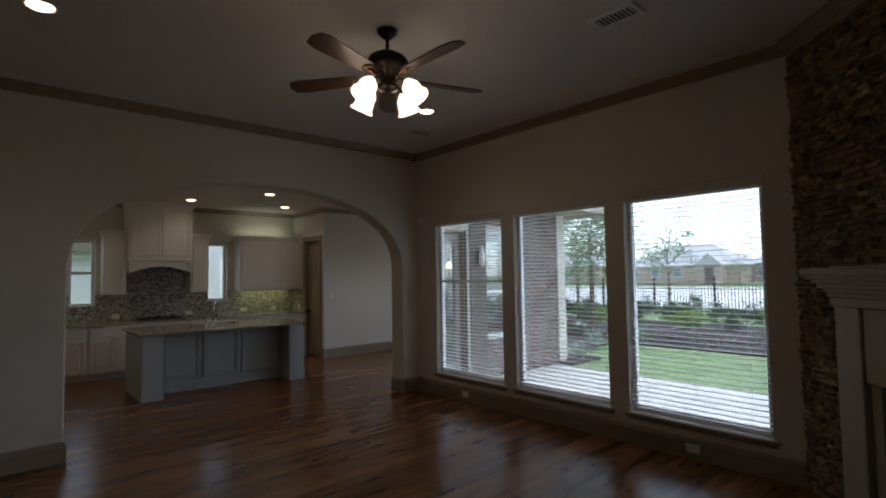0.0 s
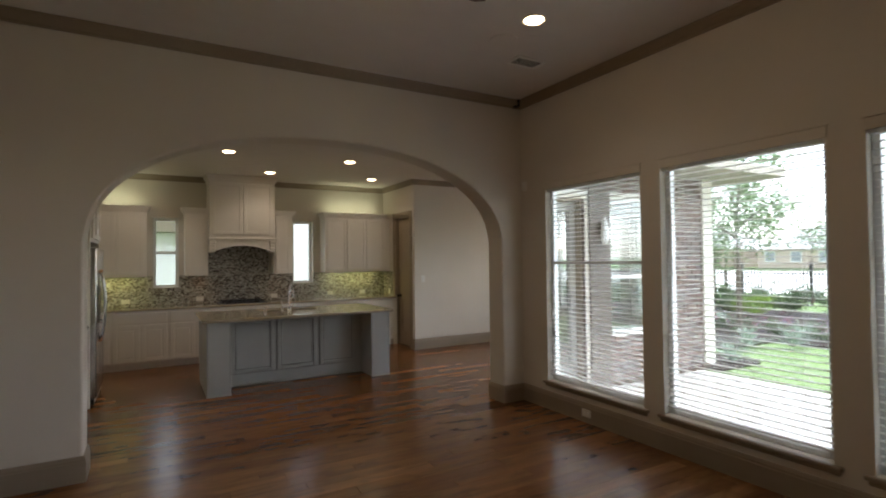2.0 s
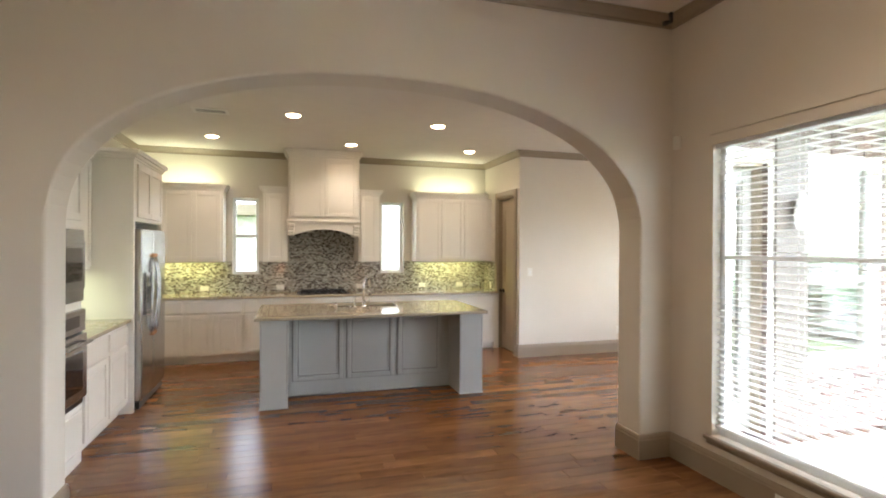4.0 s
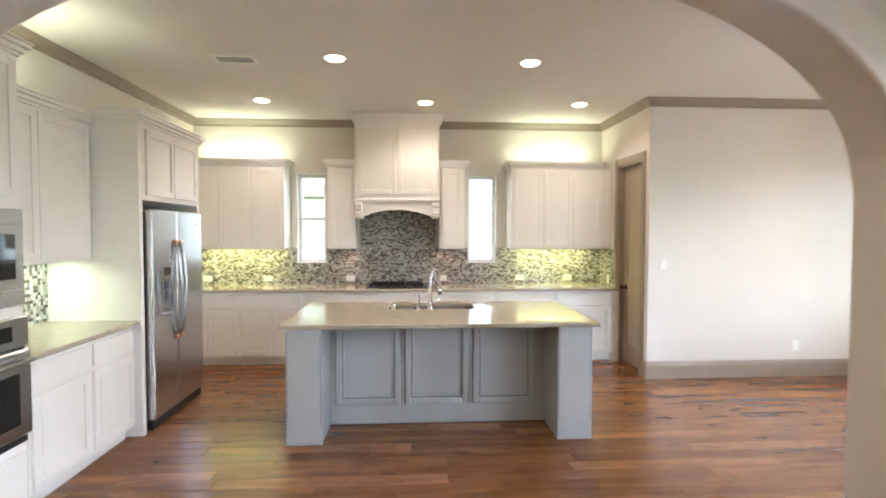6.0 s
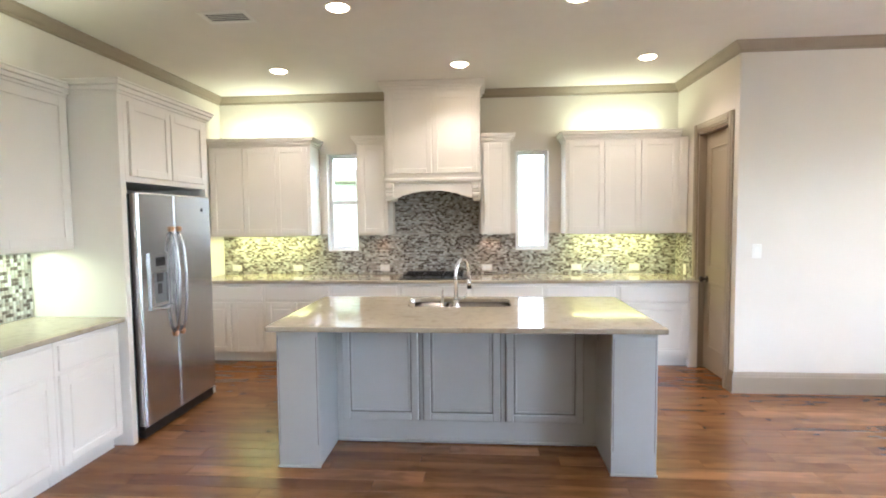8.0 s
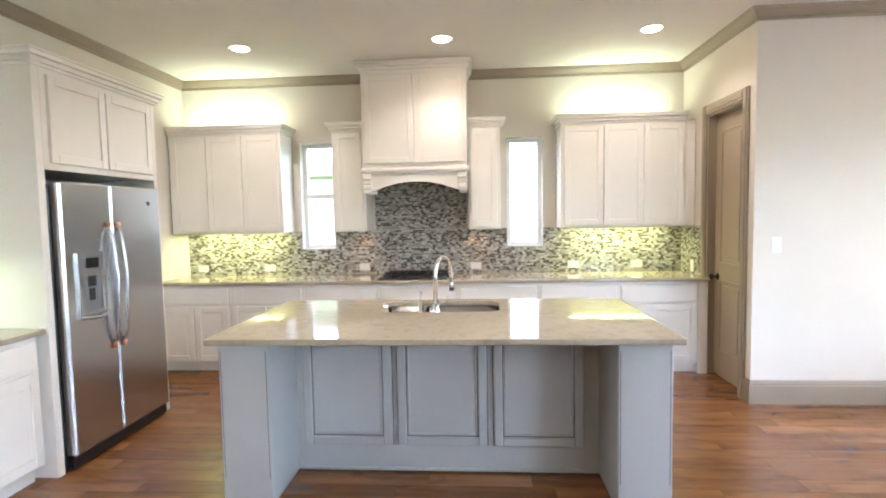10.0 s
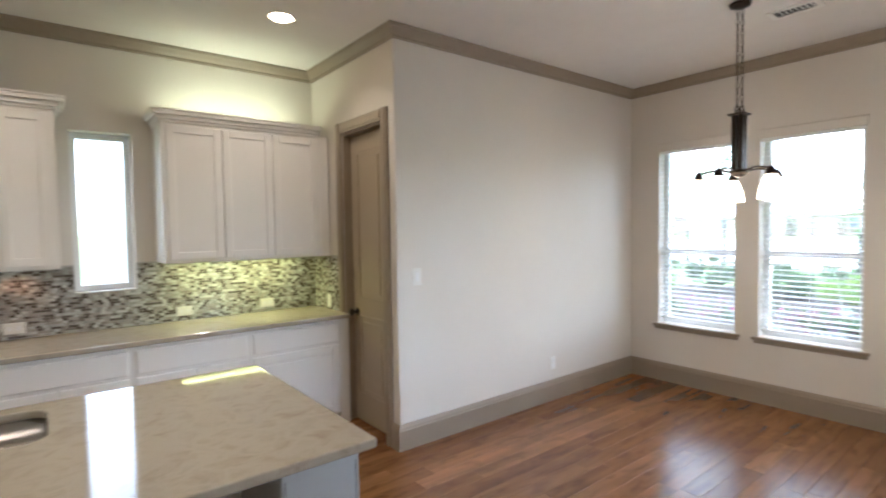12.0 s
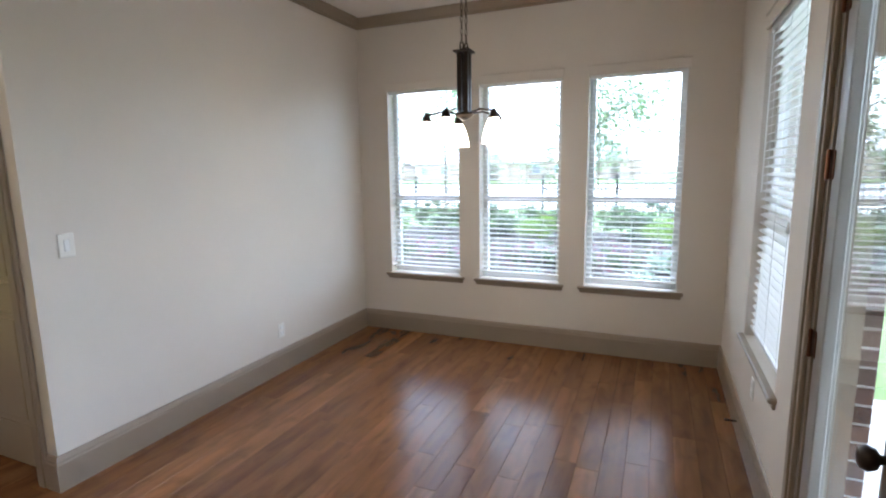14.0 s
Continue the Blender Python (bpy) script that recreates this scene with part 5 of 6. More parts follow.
def lay(parent, name, F, rects, t, ch, mat_one, mat_all, near, up=None, wob=0.0, jitter=0.0):
    """Rects (u0, v0, u1, v1) on the face F: those for which near() holds are parts, the rest one joined mesh."""
    V = up or Vector((0, 0, 1))
    shared, verts, faces, n = {}, [], [], 0
    flip = F.u.cross(V).dot(F.w) < 0
    for u0, v0, u1, v1 in rects:
        du, dv = u1 - u0, v1 - v0
        if du < 0.006 or dv < 0.006:
            continue
        c = F.o + F.u * (u0 + u1) / 2 + V * (v0 + v1) / 2
        w = random.uniform(0, jitter)
        if near((u0 + u1) / 2, (v0 + v1) / 2) and n < 300:
            n += 1
            key = (round(du, 2), round(dv, 2), random.randrange(6) if wob else 0)
            if key not in shared:
                pts, fs = piece_mesh(name, du, dv, t, ch, F, mat_one, wob)
                me = bpy.data.meshes.new(name)
                me.from_pydata([F.u * p[0] + V * p[1] + F.w * p[2] for p in pts], [], [f[::-1] if flip else f for f in fs])
                me.materials.append(mat_one)
                shared[key] = me, du, dv
            me, mu, mv = shared[key]
            ob = new(name, me)
            ob.parent = parent
            ob.location = c + F.w * w - parent.location
            su, sv = du / mu, dv / mv
            ob.scale = [1 + (su - 1) * abs(F.u[i]) + (sv - 1) * abs(V[i]) for i in range(3)] if max(abs(F.u[0]), abs(F.u[1])) > 0.99 else (1, 1, 1)
        else:
            pts, fs = piece_mesh(name, du, dv, t, ch, F, mat_all, wob)
            k = len(verts)
            verts += [c + F.u * p[0] + V * p[1] + F.w * (p[2] + w) - parent.location for p in pts]
            faces += [tuple(k + i for i in (f[::-1] if flip else f)) for f in fs]
    if faces:
        me = bpy.data.meshes.new(name + "_field")
        me.from_pydata(verts, [], faces)
        me.materials.append(mat_all)
        ob = new(name + "_field", me)
        ob.parent = parent
        tagged(ob, kind="stuff")


def courses(u0, u1, v0, v1, du, dv, gap, holes=(), vary=0.0, stagger=0.5):
    """Rows of pieces over a field, cut at the holes."""
    out, row, v = [], 0, v0
    while v < v1 - 0.004:
        h = min(dv, v1 - v - gap)
        u = u0 - (du * (stagger if row % 2 else 0.0) if not vary else random.random() * du)
        while u < u1:
            w = du * (1 + vary * random.uniform(-1, 1))
            spans = [(max(u, u0), min(u + w - gap, u1))]
            for a, b, c, d in holes:
                if v + h > c and v < d:
                    spans = [q for s, e in spans for q in ((s, min(e, a - gap / 2)), (max(s, b + gap / 2), e)) if q[1] - q[0] > 0.004]
            out += [(s, v, e, v + h) for s, e in spans]
            u += w
        v += dv + gap
        row += 1
    return out


# ---- outside ----
ground = structure("ground", box(bmesh.new(), -400, -400, -0.4, 600, 400, -0.15), GRASS, "mown green lawn that runs to the distance")
structure("patio", box(bmesh.new(), XW + OUTE, -6, -0.15, 8.6, YW - OUTS, -0.05, 0.01), CONC, "pale broom finished concrete patio")
BEDM = material("dark_mulch", (0.035, 0.024, 0.018), 0.95, vary=0.4, scale=20, bump=0.9)
structure("garden_bed", box(bmesh.new(), 12.6, -14, -0.149, 18.5, 30, -0.10, 0.03), BEDM, "dark mulched planting bed along the lawn")
structure("garden_bed", box(bmesh.new(), 9.1, 6.3, -0.149, 10.2, 12, -0.10, 0.03), BEDM, "dark mulched planting bed at the house corner")
structure("garden_bed", box(bmesh.new(), 10.9, 7.3, -0.149, 12.598, 14, -0.10, 0.03), BEDM, "dark mulched planting bed beside the house")
ROADM = material("pale_road", (0.55, 0.54, 0.51), 0.85, vary=0.06, scale=0.5)
structure("road", box(bmesh.new(), 26, -200, -0.149, 62, 200, -0.13), ROADM, "broad pale concrete road beyond the fence")
SOFF = material("soffit_paint", (0.40, 0.36, 0.30), 0.7)
structure("eave", box(bmesh.new(), XW + OUTE, YW - OUTS - 0.75, 2.76, XD + OUT + 0.7, YW - OUTS - 0.03, 2.88), SOFF, "painted roof overhang")
structure("eave", box(bmesh.new(), XD + OUT + 0.002, YW - OUTS - 0.03, 2.76, XD + OUT + 0.7, YK + 0.8, 2.88), SOFF, "painted roof overhang")
SHING = material("roof_shingle", (0.26, 0.24, 0.225), 0.9, vary=0.2, scale=8, bump=0.5)
bm = bmesh.new()
x0, x1, y0, y1 = XL - 1, XW + OUTE + 0.5, YS - 1, YW - OUTS - 0.8
vs = [bm.verts.new(v) for v in ((x0, y0, 3.8), (x1, y0, 3.8), (x1, y1, 3.8), (x0, y1, 3.8), ((x0 + x1) / 2, y0 + 4, 6.5), ((x0 + x1) / 2, y1 - 1, 6.5))]
for q in ((0, 1, 2, 3), (0, 1, 4), (1, 2, 5, 4), (2, 3, 5), (3, 0, 4, 5)):
    bm.faces.new([vs[i] for i in q])
structure("roof", bm, SHING, "shingled house roof")
x0, x1, y0, y1 = XL - 1, XD + 1.0, YW - OUTS - 0.79, YK + 1
bm = bmesh.new()
vs = [bm.verts.new(v) for v in ((x0, y0, 3.8), (x1, y0, 3.8), (x1, y1, 3.8), (x0, y1, 3.8), (x0 + 3, (y0 + y1) / 2, 6.2), (x1 - 3, (y0 + y1) / 2, 6.2))]
for q in ((0, 1, 2, 3), (0, 1, 5, 4), (1, 2, 5), (2, 3, 4, 5), (3, 0, 4)):
    bm.faces.new([vs[i] for i in q])
structure("roof", bm, SHING, "shingled house roof")

# unseen overhang, added to keep the sun out of the living room windows
structure("eave", box(bmesh.new(), XW + OUTE + 0.002, YS, 2.95, XW + OUTE + 0.5, YW - OUTS - 0.76, 3.07), SOFF, "painted roof overhang")
YO = YW - OUTS
SF = Face((0, YO - 0.012, 0), (1, 0, 0), (0, -1, 0))
facing = structure("brick_facing", grid_solid("y", YO - 0.012, YO - 0.001, [XW + OUTE, PX0 - 0.05, PX1 + 0.05, RW[0], RW[1], XD + OUT], [-0.05, DWZ[0], DWZ[1], PZ + 0.05, 2.76],
                   [(PX0 - 0.05, PX1 + 0.05, -0.05, PZ + 0.05), (RW[0], RW[1], *DWZ)]), MORTAR, "brown brick outer wall of the breakfast room")
DKP = material("dark_brown", (0.11, 0.085, 0.07), 0.5)
# dark area between door and window, built as one flat brown panel
structure("dark_side_panel", box(bmesh.new(), PX1 + 0.052, YO - 0.035, -0.05, RW[0] - 0.02, YO - 0.0125, 2.60, 0.004), DKP, "dark brown panel beside the patio door")
wlamp = thing("wall_lantern", (6.60, YO - 0.1, 1.95), "small white glass lantern on the dark outer wall", "wall lantern")
part("bracket", box(bmesh.new(), 6.57, YO - 0.06, 1.90, 6.63, YO - 0.036, 2.05, 0.004), IRON, wlamp)
part("glass", lathe(bmesh.new(), [(0.03, 0), (0.05, 0.05), (0.055, 0.16), (0.035, 0.26), (0.012, 0.34)], (6.60, YO - 0.11, 1.78), 12), VINYL, wlamp, smooth=True)


def leafy(bm, centre, r, n, size, squash=1.0, rnd=random):
    """Small leaf triangles scattered unevenly in clumps about a centre."""
    clumps = []
    for _ in range(max(5, n // 160)):
        d = Vector((rnd.gauss(0, 1), rnd.gauss(0, 1), rnd.gauss(0, 1))).normalized() * rnd.uniform(0.35, 0.95)
        clumps.append((d * r, r * rnd.uniform(0.22, 0.42)))
    for _ in range(n):
        c, cr = rnd.choice(clumps)
        p = c + Vector((rnd.gauss(0, 1), rnd.gauss(0, 1), rnd.gauss(0, 1))) * cr * 0.5
        p = Vector(centre) + Vector((p.x, p.y, p.z * squash))
        a, b = Vector((rnd.gauss(0, 1), rnd.gauss(0, 1), rnd.gauss(0, 0.6))).normalized(), Vector((rnd.gauss(0, 1), rnd.gauss(0, 1), rnd.gauss(0, 1))).normalized()
        s = size * rnd.uniform(0.6, 1.3)
        q = [bm.verts.new(p - a * s), bm.verts.new(p + b * s * 0.4), bm.verts.new(p + a * s), bm.verts.new(p - b * s * 0.4)]
        bm.faces.new(q)
    return bm


def leaf_material(name, stops):
    m = random_material(name, stops, True, 0.6)
    n, l = m.node_tree.nodes, m.node_tree.links
    thru, both = n.new("ShaderNodeBsdfTranslucent"), n.new("ShaderNodeMixShader")
    both.inputs[0].default_value = 0.42
    for k in n["Principled BSDF"].inputs["Base Color"].links:
        l.new(k.from_socket, thru.inputs["Color"])
    l.new(n["Principled BSDF"].outputs[0], both.inputs[1])
    l.new(thru.outputs[0], both.inputs[2])
    l.new(both.outputs[0], n["Material Output"].inputs["Surface"])
    return m


LEAF = leaf_material("young_leaves", [(0, (0.12, 0.19, 0.08)), (0.5, (0.17, 0.25, 0.11)), (1, (0.22, 0.30, 0.14))])
LEAFD = leaf_material("shrub_leaves", [(0, (0.06, 0.095, 0.045)), (0.6, (0.09, 0.14, 0.06)), (1, (0.13, 0.19, 0.08))])
LEAFY = leaf_material("lime_leaves", [(0, (0.14, 0.24, 0.03)), (1, (0.24, 0.34, 0.05))])
PALE = leaf_material("silver_leaves", [(0, (0.20, 0.27, 0.20)), (1, (0.40, 0.46, 0.38))])
FLOWER = leaf_material("flower_petals", [(0, (0.38, 0.09, 0.16)), (0.3, (0.42, 0.16, 0.22)), (0.45, (0.10, 0.13, 0.08)), (0.8, (0.22, 0.16, 0.32)), (1, (0.5, 0.45, 0.42))])
BARK = material("tree_bark", (0.16, 0.13, 0.10), 0.9, vary=0.3, bump=0.8)


def tree(x, y, h, r, n, mat=None):
    t = thing("tree", (x, y, -0.15), "young green leafy tree with a slim grey trunk in the garden", "tree", "garden trees")
    bm = bmesh.new()
    top = (x + 0.1, y - 0.1, h * 0.8)
    tube(bm, [(x, y, -0.2), (x + 0.03, y, h * 0.3), (x, y + 0.03, h * 0.5), top], [0.035 + h * 0.008, 0.03 + h * 0.005, 0.03, 0.01], 8)
    for k in range(9):
        a = 2.4 * k
        z = h * (0.38 + 0.05 * k)
        tube(bm, [(x, y, z), (x + r * 0.35 * math.cos(a), y + r * 0.35 * math.sin(a), z + h * 0.08), (x + r * 0.8 * math.cos(a), y + r * 0.8 * math.sin(a), z + h * 0.14)], [0.022, 0.014, 0.005], 5)
    part("trunk", bm, BARK, t)
    bm = bmesh.new()
    leafy(bm, (x, y, h * 0.66), r, n, 0.055 * max(1, r / 1.4), 1.15)
    part("crown", bm, mat or LEAF, t)


for x, y, h, r, n in ((12.6, 8.05, 4.6, 1.35, 5200), (17.0, 11.4, 5.2, 1.6, 3200), (19.0, 8.9, 4.0, 1.2, 1800), (24.5, 15.5, 6.0, 2.0, 2600), (15.2, 14.5, 5.0, 1.8, 2600), (60, 16.6, 4.6, 1.5, 1200), (66, 22, 6, 2.6, 900), (64, 45, 7, 3.4, 1000), (70, 60, 8, 4, 1000)):
    tree(x, y, h, r, n)


def shrub(name, x, y, r, h, n, mat, label, size=0.045):
    s = thing(name, (x, y, -0.1), label, "shrub", "garden shrubs")
    bm = bmesh.new()
    for k in range(5):
        tube(bm, [(x, y, -0.12), (x + r * 0.5 * math.cos(k * 1.3), y + r * 0.5 * math.sin(k * 1.3), h * 0.6)], [0.012, 0.004], 4)
    part("stems", bm, BARK, s)
    part("foliage", leafy(bmesh.new(), (x, y, h * 0.45), r, n, size, h / (2 * r) * 1.1), mat, s)


random.seed(5)
for x, y in ((15.8, 6.9), (16.1, 9.6), (15.6, 3.2), (15.9, -1.5), (16.0, 13.5)):
    shrub("lime_shrub", x, y, 0.58, 0.55, 2600, LEAFY, "rounded clipped lime green shrub in the bed", 0.035)
for i in range(15):
    shrub("green_shrub", 17.1 + random.uniform(-0.3, 0.3), -6 + i * 1.55 + random.uniform(-0.3, 0.3), 0.68, random.uniform(0.50, 0.65), 2000, LEAFD, "loose dark green shrub in the mulched bed")
for x, y in ((9.75, 6.55), (9.6, 7.1), (15.3, 2.1), (15.4, 4.6), (11.4, 7.2), (12.0, 6.7), (11.0, 8.6), (13.0, 7.0), (13.6, 9.0), (12.2, 9.8)):
    s = thing("spiky_plant", (x, y, -0.1), "pale grey green spiky strap leaved plant in the bed", "plant", "spiky plants")
    bm = bmesh.new()
    for k in range(60):
        a, l = random.uniform(0, 2 * math.pi), random.uniform(0.35, 0.6)
        e = random.uniform(0.3, 1.3)
        d = Vector((math.cos(a) * math.cos(e), math.sin(a) * math.cos(e), math.sin(e)))
        side = Vector((-math.sin(a), math.cos(a), 0)) * 0.014
        b, m, t = Vector((x, y, -0.1)), Vector((x, y, -0.1)) + d * l * 0.6, Vector((x, y, -0.1)) + d * l - Vector((0, 0, 0.08))
        bm.faces.new([bm.verts.new(b - side), bm.verts.new(b + side), bm.verts.new(m + side), bm.verts.new(m - side)])
        bm.faces.new([bm.verts.new(m - side), bm.verts.new(m + side), bm.verts.new(t)])
    part("leaves", bm, PALE, s)
bm = bmesh.new()
for i in range(150):
    leafy(bm, (random.uniform(12.9, 13.9), -7 + i * 0.14, 0.08), 0.24, 90, 0.035, 0.9)
tagged(make("flower_border", bm, FLOWER), "low pink and purple bedding flowers along the lawn edge", "flowers", kind="stuff")
bm = bmesh.new()
for i in range(150):
    leafy(bm, (random.uniform(12.9, 14.2), -7 + i * 0.14, 0.02), 0.3, 110, 0.045, 0.7)
tagged(make("flower_foliage", bm, LEAFD), "low green foliage under the bedding flowers", "flowers", kind="stuff")
bm = bmesh.new()
for i in range(44):
    leafy(bm, (17.2 + random.uniform(-0.2, 0.2), -8 + i * 0.7, 0.35), 0.62, 620, 0.06, 0.9)
tagged(make("hedge", bm, LEAFD), "low dark green hedge behind the planting bed", "hedge", kind="stuff")


def iron_fence(x, y0, y1):
    f = thing("fence", (x, (y0 + y1) / 2, -0.15), "black wrought iron garden fence with slim pickets", "fence")
    for z in (0.05, 0.95, 1.12):
        part("rail", box(bmesh.new(), x - 0.015, y0, z - 0.015, x + 0.015, y1, z + 0.015), BLACK, f)
    n = int((y1 - y0) / 2.4)
    bm0 = box(bmesh.new(), x - 0.04, y0 - 0.04, -0.16, x + 0.04, y0 + 0.04, 1.38)
    post = part("post", bm0, BLACK, f)
    for i in range(1, n + 1):
        p = new("post", post.data)
        p.parent = f
        p.location = (0, i * 2.4, 0)
    pk = part("picket", box(bmesh.new(), x - 0.011, y0 + 0.109, -0.05, x + 0.011, y0 + 0.131, 1.12), BLACK, f)
    k = 0
    for i in range(1, int((y1 - y0) / 0.12) - 1):
        if i % 20 == 19 or k >= 296:
            continue
        k += 1
        p = new("picket", pk.data)
        p.parent = f
        p.location = (0, i * 0.12, 0)


iron_fence(21.6, -6.1, 29.9)


# far roofs have a paler grey than the near shingles
FARROOF = material("pale_grey_shingle", (0.44, 0.43, 0.43), 0.9, vary=0.12, scale=3)
HGL = material("far_window_glass", (0.20, 0.22, 0.24), 0.15)


def house(x, y, w, d, h, roof, wallm, label, turn=0.0):
    o = thing("neighbour_house", (x, y, -0.15), label, "house", "houses beyond the fence")
    part("wall", box(bmesh.new(), x, y - w / 2, -0.15, x + d, y + w / 2, h), wallm, o)
    bm = bmesh.new()
    e = 0.5
    vs = [bm.verts.new(v) for v in ((x - e, y - w / 2 - e, h), (x + d + e, y - w / 2 - e, h), (x + d + e, y + w / 2 + e, h), (x - e, y + w / 2 + e, h), (x + d / 2, y - w / 2 + d / 2, h + roof), (x + d / 2, y + w / 2 - d / 2, h + roof))]
    for q in ((0, 3, 2, 1), (0, 4, 5, 3), (1, 2, 5, 4), (0, 1, 4), (2, 3, 5)):
        bm.faces.new([vs[i] for i in q])
    bmesh.ops.recalc_face_normals(bm, faces=bm.faces)
    part("roof", bm, FARROOF, o, "pale grey shingled hipped roof")
    g = y - w * 0.30
    bm = box(bmesh.new(), x - 1.5, g - 1.8, -0.15, x, g + 1.8, h)
    part("porch", bm, wallm, o)
    bm = bmesh.new()
    vs = [bm.verts.new(v) for v in ((x - 1.8, g - 1.9, h), (x - 1.8, g + 1.9, h), (x - 1.8, g, h + 1.7), (x + 4, g - 1.9, h), (x + 4, g + 1.9, h), (x + 4, g, h + 1.7))]
    for q in ((0, 1, 2), (0, 2, 5, 3), (1, 4, 5, 2), (3, 5, 4), (0, 3, 4, 1)):
        bm.faces.new([vs[i] for i in q])
    bmesh.ops.recalc_face_normals(bm, faces=bm.faces)
    part("gable", bm, FARROOF, o)
    for i in range(5):
        yy = y - w / 2 + w * (i + 0.5) / 5
        if abs(yy - g) < 2.5:
            continue
        wi = part("window", box(bmesh.new(), x - 0.06, yy - 0.7, 0.7, x + 0.01, yy + 0.7, 2.2), VINYL, o)
        part("pane", box(bmesh.new(), x - 0.08, yy - 0.6, 0.8, x - 0.062, yy + 0.6, 2.1), HGL, wi)
    part("door", box(bmesh.new(), x - 1.56, g - 0.6, -0.1, x - 1.5, g + 0.6, 2.2), DKP, o)


HW = material("pale_brick_wall", (0.42, 0.34, 0.28), 0.9, vary=0.15)
house(78, 34.5, 17, 11, 2.5, 3.4, HW, "tan brick one storey house with a hipped grey roof")
house(84, 18.0, 17, 12, 2.7, 4.3, HW, "tan brick one storey house with a broad grey roof")
house(80, 55.0, 18, 11, 2.7, 3.2, HW, "tan brick one storey house beyond the road")
house(76, -8.0, 17, 11, 2.7, 3.4, HW, "tan brick one storey house beyond the pale road")

EAVEM = material("dark_tan_eave_paint", (0.17, 0.14, 0.09), 0.7)
nb = thing("side_house", (-3, 19, -0.15), "neighbouring pale brick house with a light soffit", "house")
nbw = part("wall", box(bmesh.new(), -10, 16.2, -0.15, 2.6, 24, 2.35), MORTAR, nb)
PALE_STOPS = [(0, (0.24, 0.19, 0.165)), (0.25, (0.42, 0.36, 0.32)), (0.6, (0.55, 0.50, 0.46)), (1, (0.66, 0.62, 0.58))]
lay(nbw, "brick", Face((0, 16.2, 0), (1, 0, 0), (0, -1, 0)), courses(-1.2, 2.598, 0.2, 2.34, 0.203, 0.067, 0.010, vary=0.0), 0.010, 0.002,
    random_material("pale_brick", PALE_STOPS, False, 0.9), random_material("pale_brick_far", PALE_STOPS, True, 0.9), lambda u, v: u > 1.5 and v > 0.8)
for x0, x1, h in ((1.6, 3.2, 3.1), (4.95, 8.0, 2.9)):
    wing = part("wing_wall", box(bmesh.new(), x0, 16.0, -0.15, x1, 24, h), MORTAR, nb)
    lay(wing, "brick", Face((0, 16.0, 0), (1, 0, 0), (0, -1, 0)), courses(x0, x1, 0.2, h, 0.203, 0.067, 0.010), 0.010, 0.002,
        bpy.data.materials["pale_brick"], bpy.data.materials["pale_brick_far"], lambda u, v: x0 < 2 and 0.9 < v < 2.4)
part("roof", dbox(Face((0, 0, 0), (1, 0, 0), (0, 1, 0)), -10.6, 2.36, 15.6, 3.2, 2.62, 24.6), EAVEM, nb, "tan painted eave and roof edge")

# ---- pieces ----
lay(facing, "brick", SF, courses(XW + OUTE, XD + OUT, -0.05, 2.75, 0.203, 0.056, 0.014, [(PX0 - 0.05, PX1 + 0.05, -0.1, PZ + 0.05), (PX1 + 0.05, RW[0] - 0.02, -0.1, 2.6), (RW[0], RW[1], *DWZ)]),
    0.012, 0.003, BRICKO, BRICKI, lambda u, v: u > 6.8 and v < 2.2, jitter=0.002)

for x, wx in ((PX1 - 0.001, -1), (PX0 + 0.001, 1)):
    RF = Face((x, 0, 0), (0, 1, 0), (wx, 0, 0))
    ret = structure("brick_return", RF.slab(bmesh.new(), YO - 0.012, -0.05, 0.0, YW - 0.141, PZ, 0.008), MORTAR, "brick return beside the patio door")
    lay(ret, "brick", Face((x + wx * 0.008, 0, 0), (0, 1, 0), (wx, 0, 0)), courses(YO - 0.01, YW - 0.143, -0.05, PZ, 0.203, 0.058, 0.012), 0.010, 0.003, BRICKO, BRICKI, lambda u, v: True)

HB = [(a - 0.005, b + 0.005, KWZ[0] - 0.005, 3) for a, b in KW]
bsp = structure("backsplash", grid_solid("y", YK - 0.008, YK - 0.0005, [XK + 0.002, KW[0][0], KW[0][1], 2.43, 3.43, KW[1][0], KW[1][1], XP - 0.008], [0.922, KWZ[0], 1.40, 1.95],
                [(XK, 2.43, 1.40, 2), (3.43, XP, 1.40, 2)] + [(a, b, KWZ[0], 2) for a, b in KW]), GROUT, "brown and grey glass mosaic backsplash behind the worktop")
KT = Face((0, YK - 0.008, 0), (1, 0, 0), (0, -1, 0))
tiles = courses(XK + 0.006, XP - 0.012, 0.924, 1.395, 0.033, 0.0158, 0.0022, HB, vary=0.12)
tiles += courses(2.432, 3.428, 1.404, 1.945, 0.033, 0.0158, 0.0022, vary=0.12)
lay(bsp, "tile", KT, tiles, 0.005, 0.0012, TILEO, TILEI, lambda u, v: u > 5.30, jitter=0.0008)
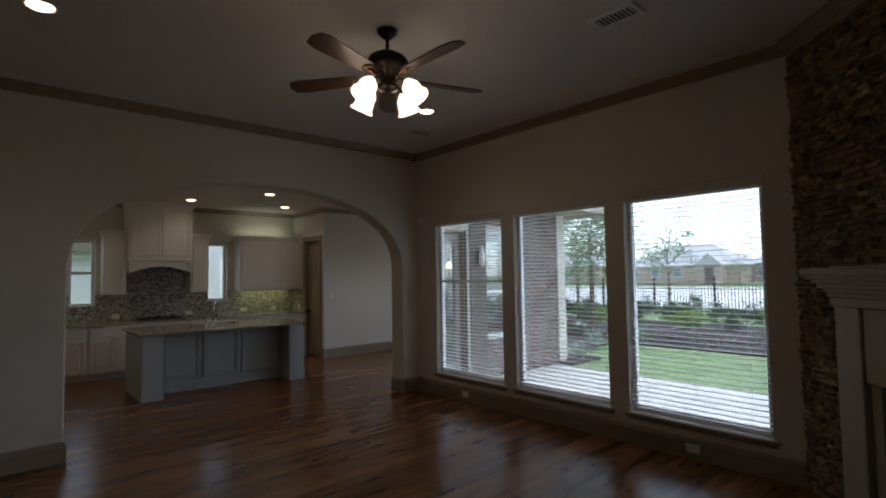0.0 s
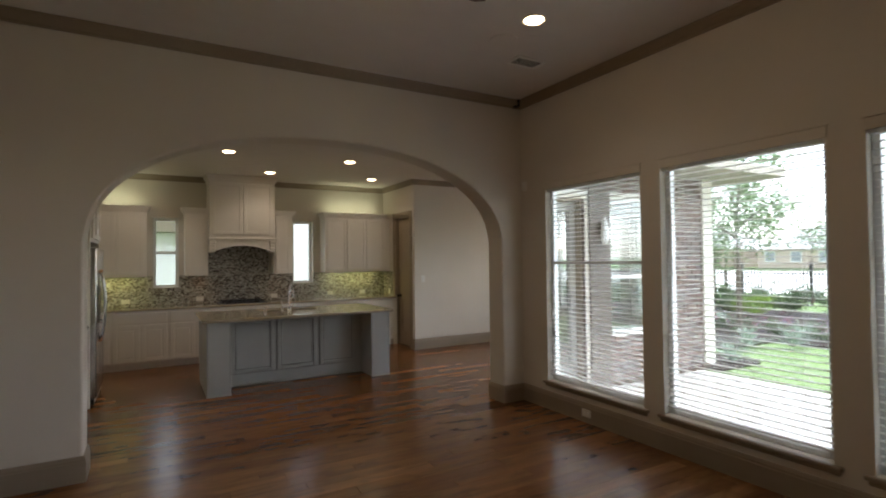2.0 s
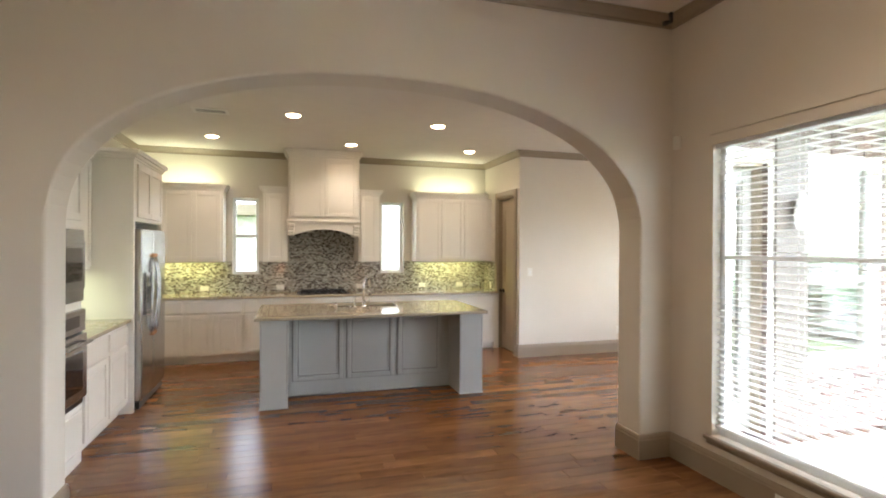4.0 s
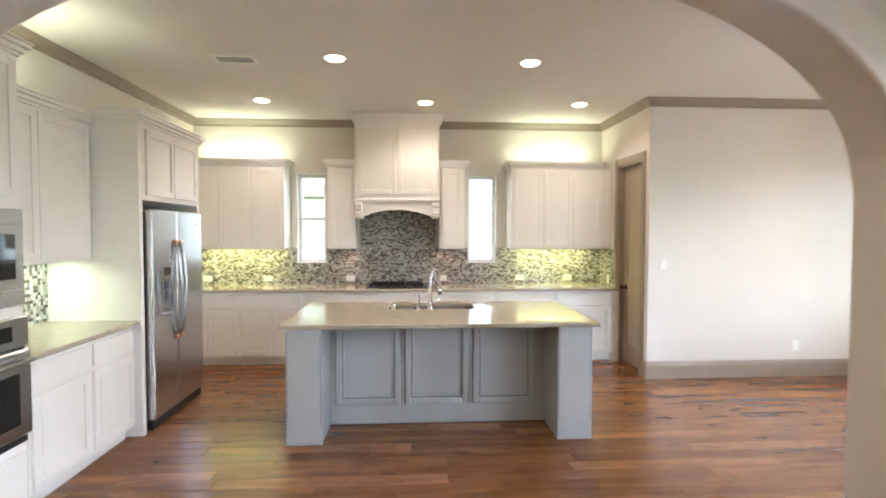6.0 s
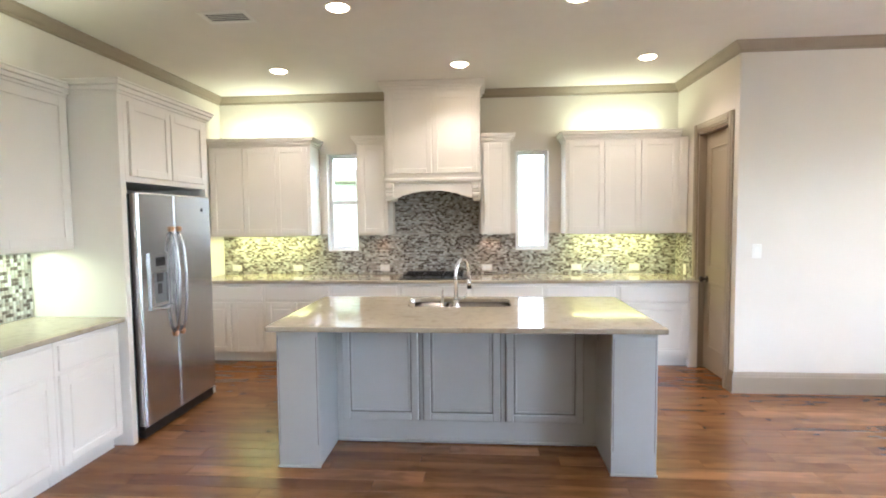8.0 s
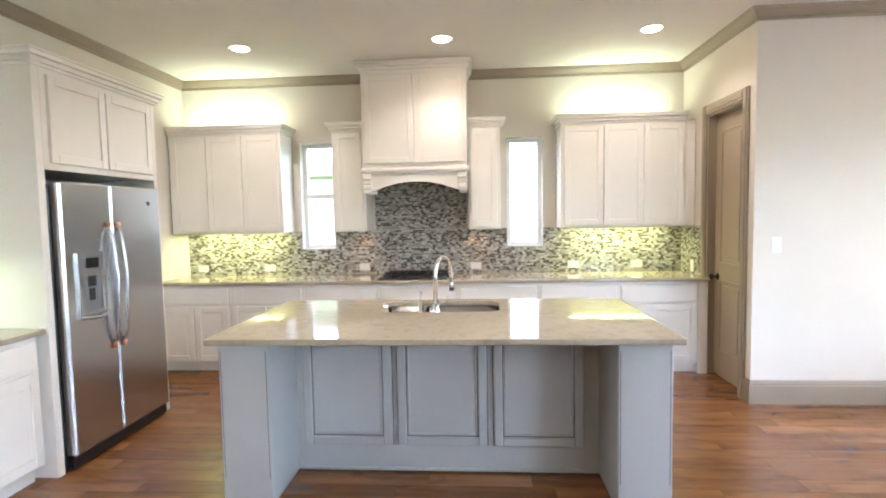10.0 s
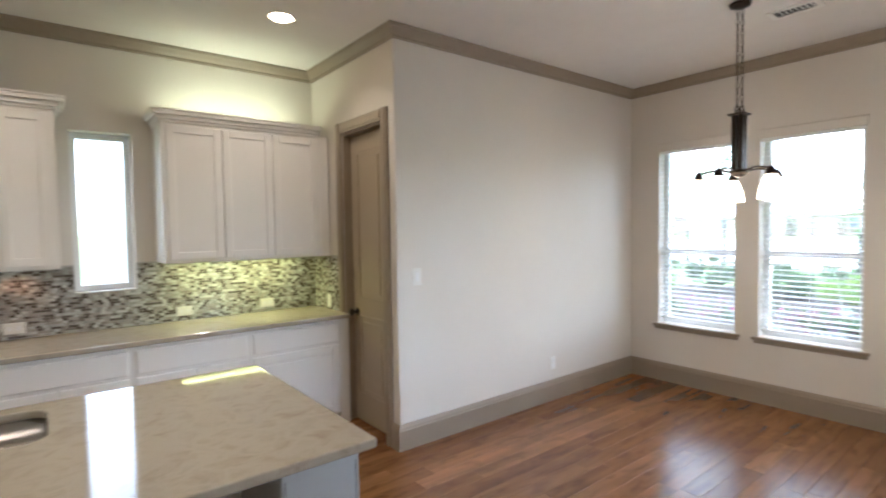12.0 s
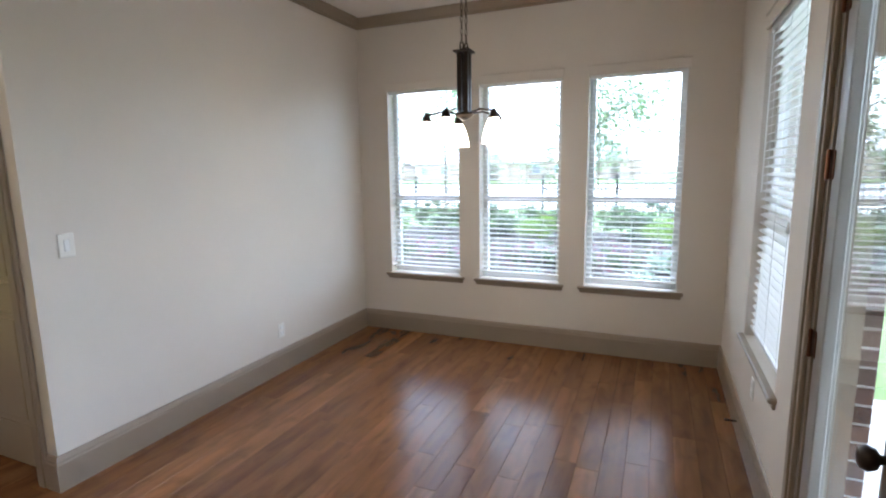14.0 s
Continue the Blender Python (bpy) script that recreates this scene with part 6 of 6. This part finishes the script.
SP = Face((XP - 0.008, 0, 0), (0, 1, 0), (-1, 0, 0))
bs2 = structure("backsplash_side", box(bmesh.new(), XP - 0.008, 10.72, 0.922, XP - 0.0005, YK - 0.008, 1.40), GROUT, "glass mosaic backsplash on the side wall")
lay(bs2, "tile", SP, courses(10.722, YK - 0.014, 0.924, 1.398, 0.033, 0.0158, 0.0022, vary=0.12), 0.005, 0.0012, TILEO, TILEI, lambda u, v: v > 1.0)
LP = Face((XK + 0.008, 0, 0), (0, 1, 0), (1, 0, 0))
bs3 = structure("backsplash_left", box(bmesh.new(), XK + 0.0005, 7.425, 0.922, XK + 0.008, 8.547, 1.40), GROUT, "square glass mosaic backsplash over the side worktop")
lay(bs3, "tile", LP, courses(7.428, 8.545, 0.924, 1.398, 0.026, 0.0235, 0.0025, stagger=0.0), 0.005, 0.0012, TILEO, TILEI, lambda u, v: u > 8.17)

random.seed(11)
stones = courses(0.004, FW - 0.004, 0.0, ZL - 0.10, 0.082, 0.038, 0.004, [(0.48, 1.82, -0.1, 1.48), (0.31, 1.99, 1.48, 1.66)], vary=0.55)
lay(chimney, "stone", DG, stones, 0.03, 0.006, STONEM, STONEI, lambda u, v: u < 0.75 and v > 0.9 and v < 2.3, wob=0.034, jitter=0.022)

random.seed(21)
FF = Face((0, 0, -0.012), (1, 0, 0), (0, 0, 1))
planks, y, PWD = [], YS, 0.125
while y < YK:
    x0 = XL if y < YA else XK - 0.02
    x1 = XW if y < YW - 0.1 else XD
    x = x0 - random.uniform(0, 1.2)
    while x < x1:
        l = random.choice((0.6, 0.9, 1.2, 1.2, 1.5, 1.8))
        a, b = max(x, x0), min(x + l, x1)
        if b - a > 0.02:
            planks.append((a + 0.0004, y + 0.0004, b - 0.0004, min(y + PWD, YK + 0.1) - 0.0004))
        x += l
    y += PWD
lay(floor, "plank", FF, planks, 0.012, 0.0012, PLANKO, PLANKI, lambda u, v: (u > 4.2 and v > 6.5 and v < 9.9) or (1.0 < u < 4.9 and 3.6 < v < 8.2), up=Vector((0, 1, 0)))
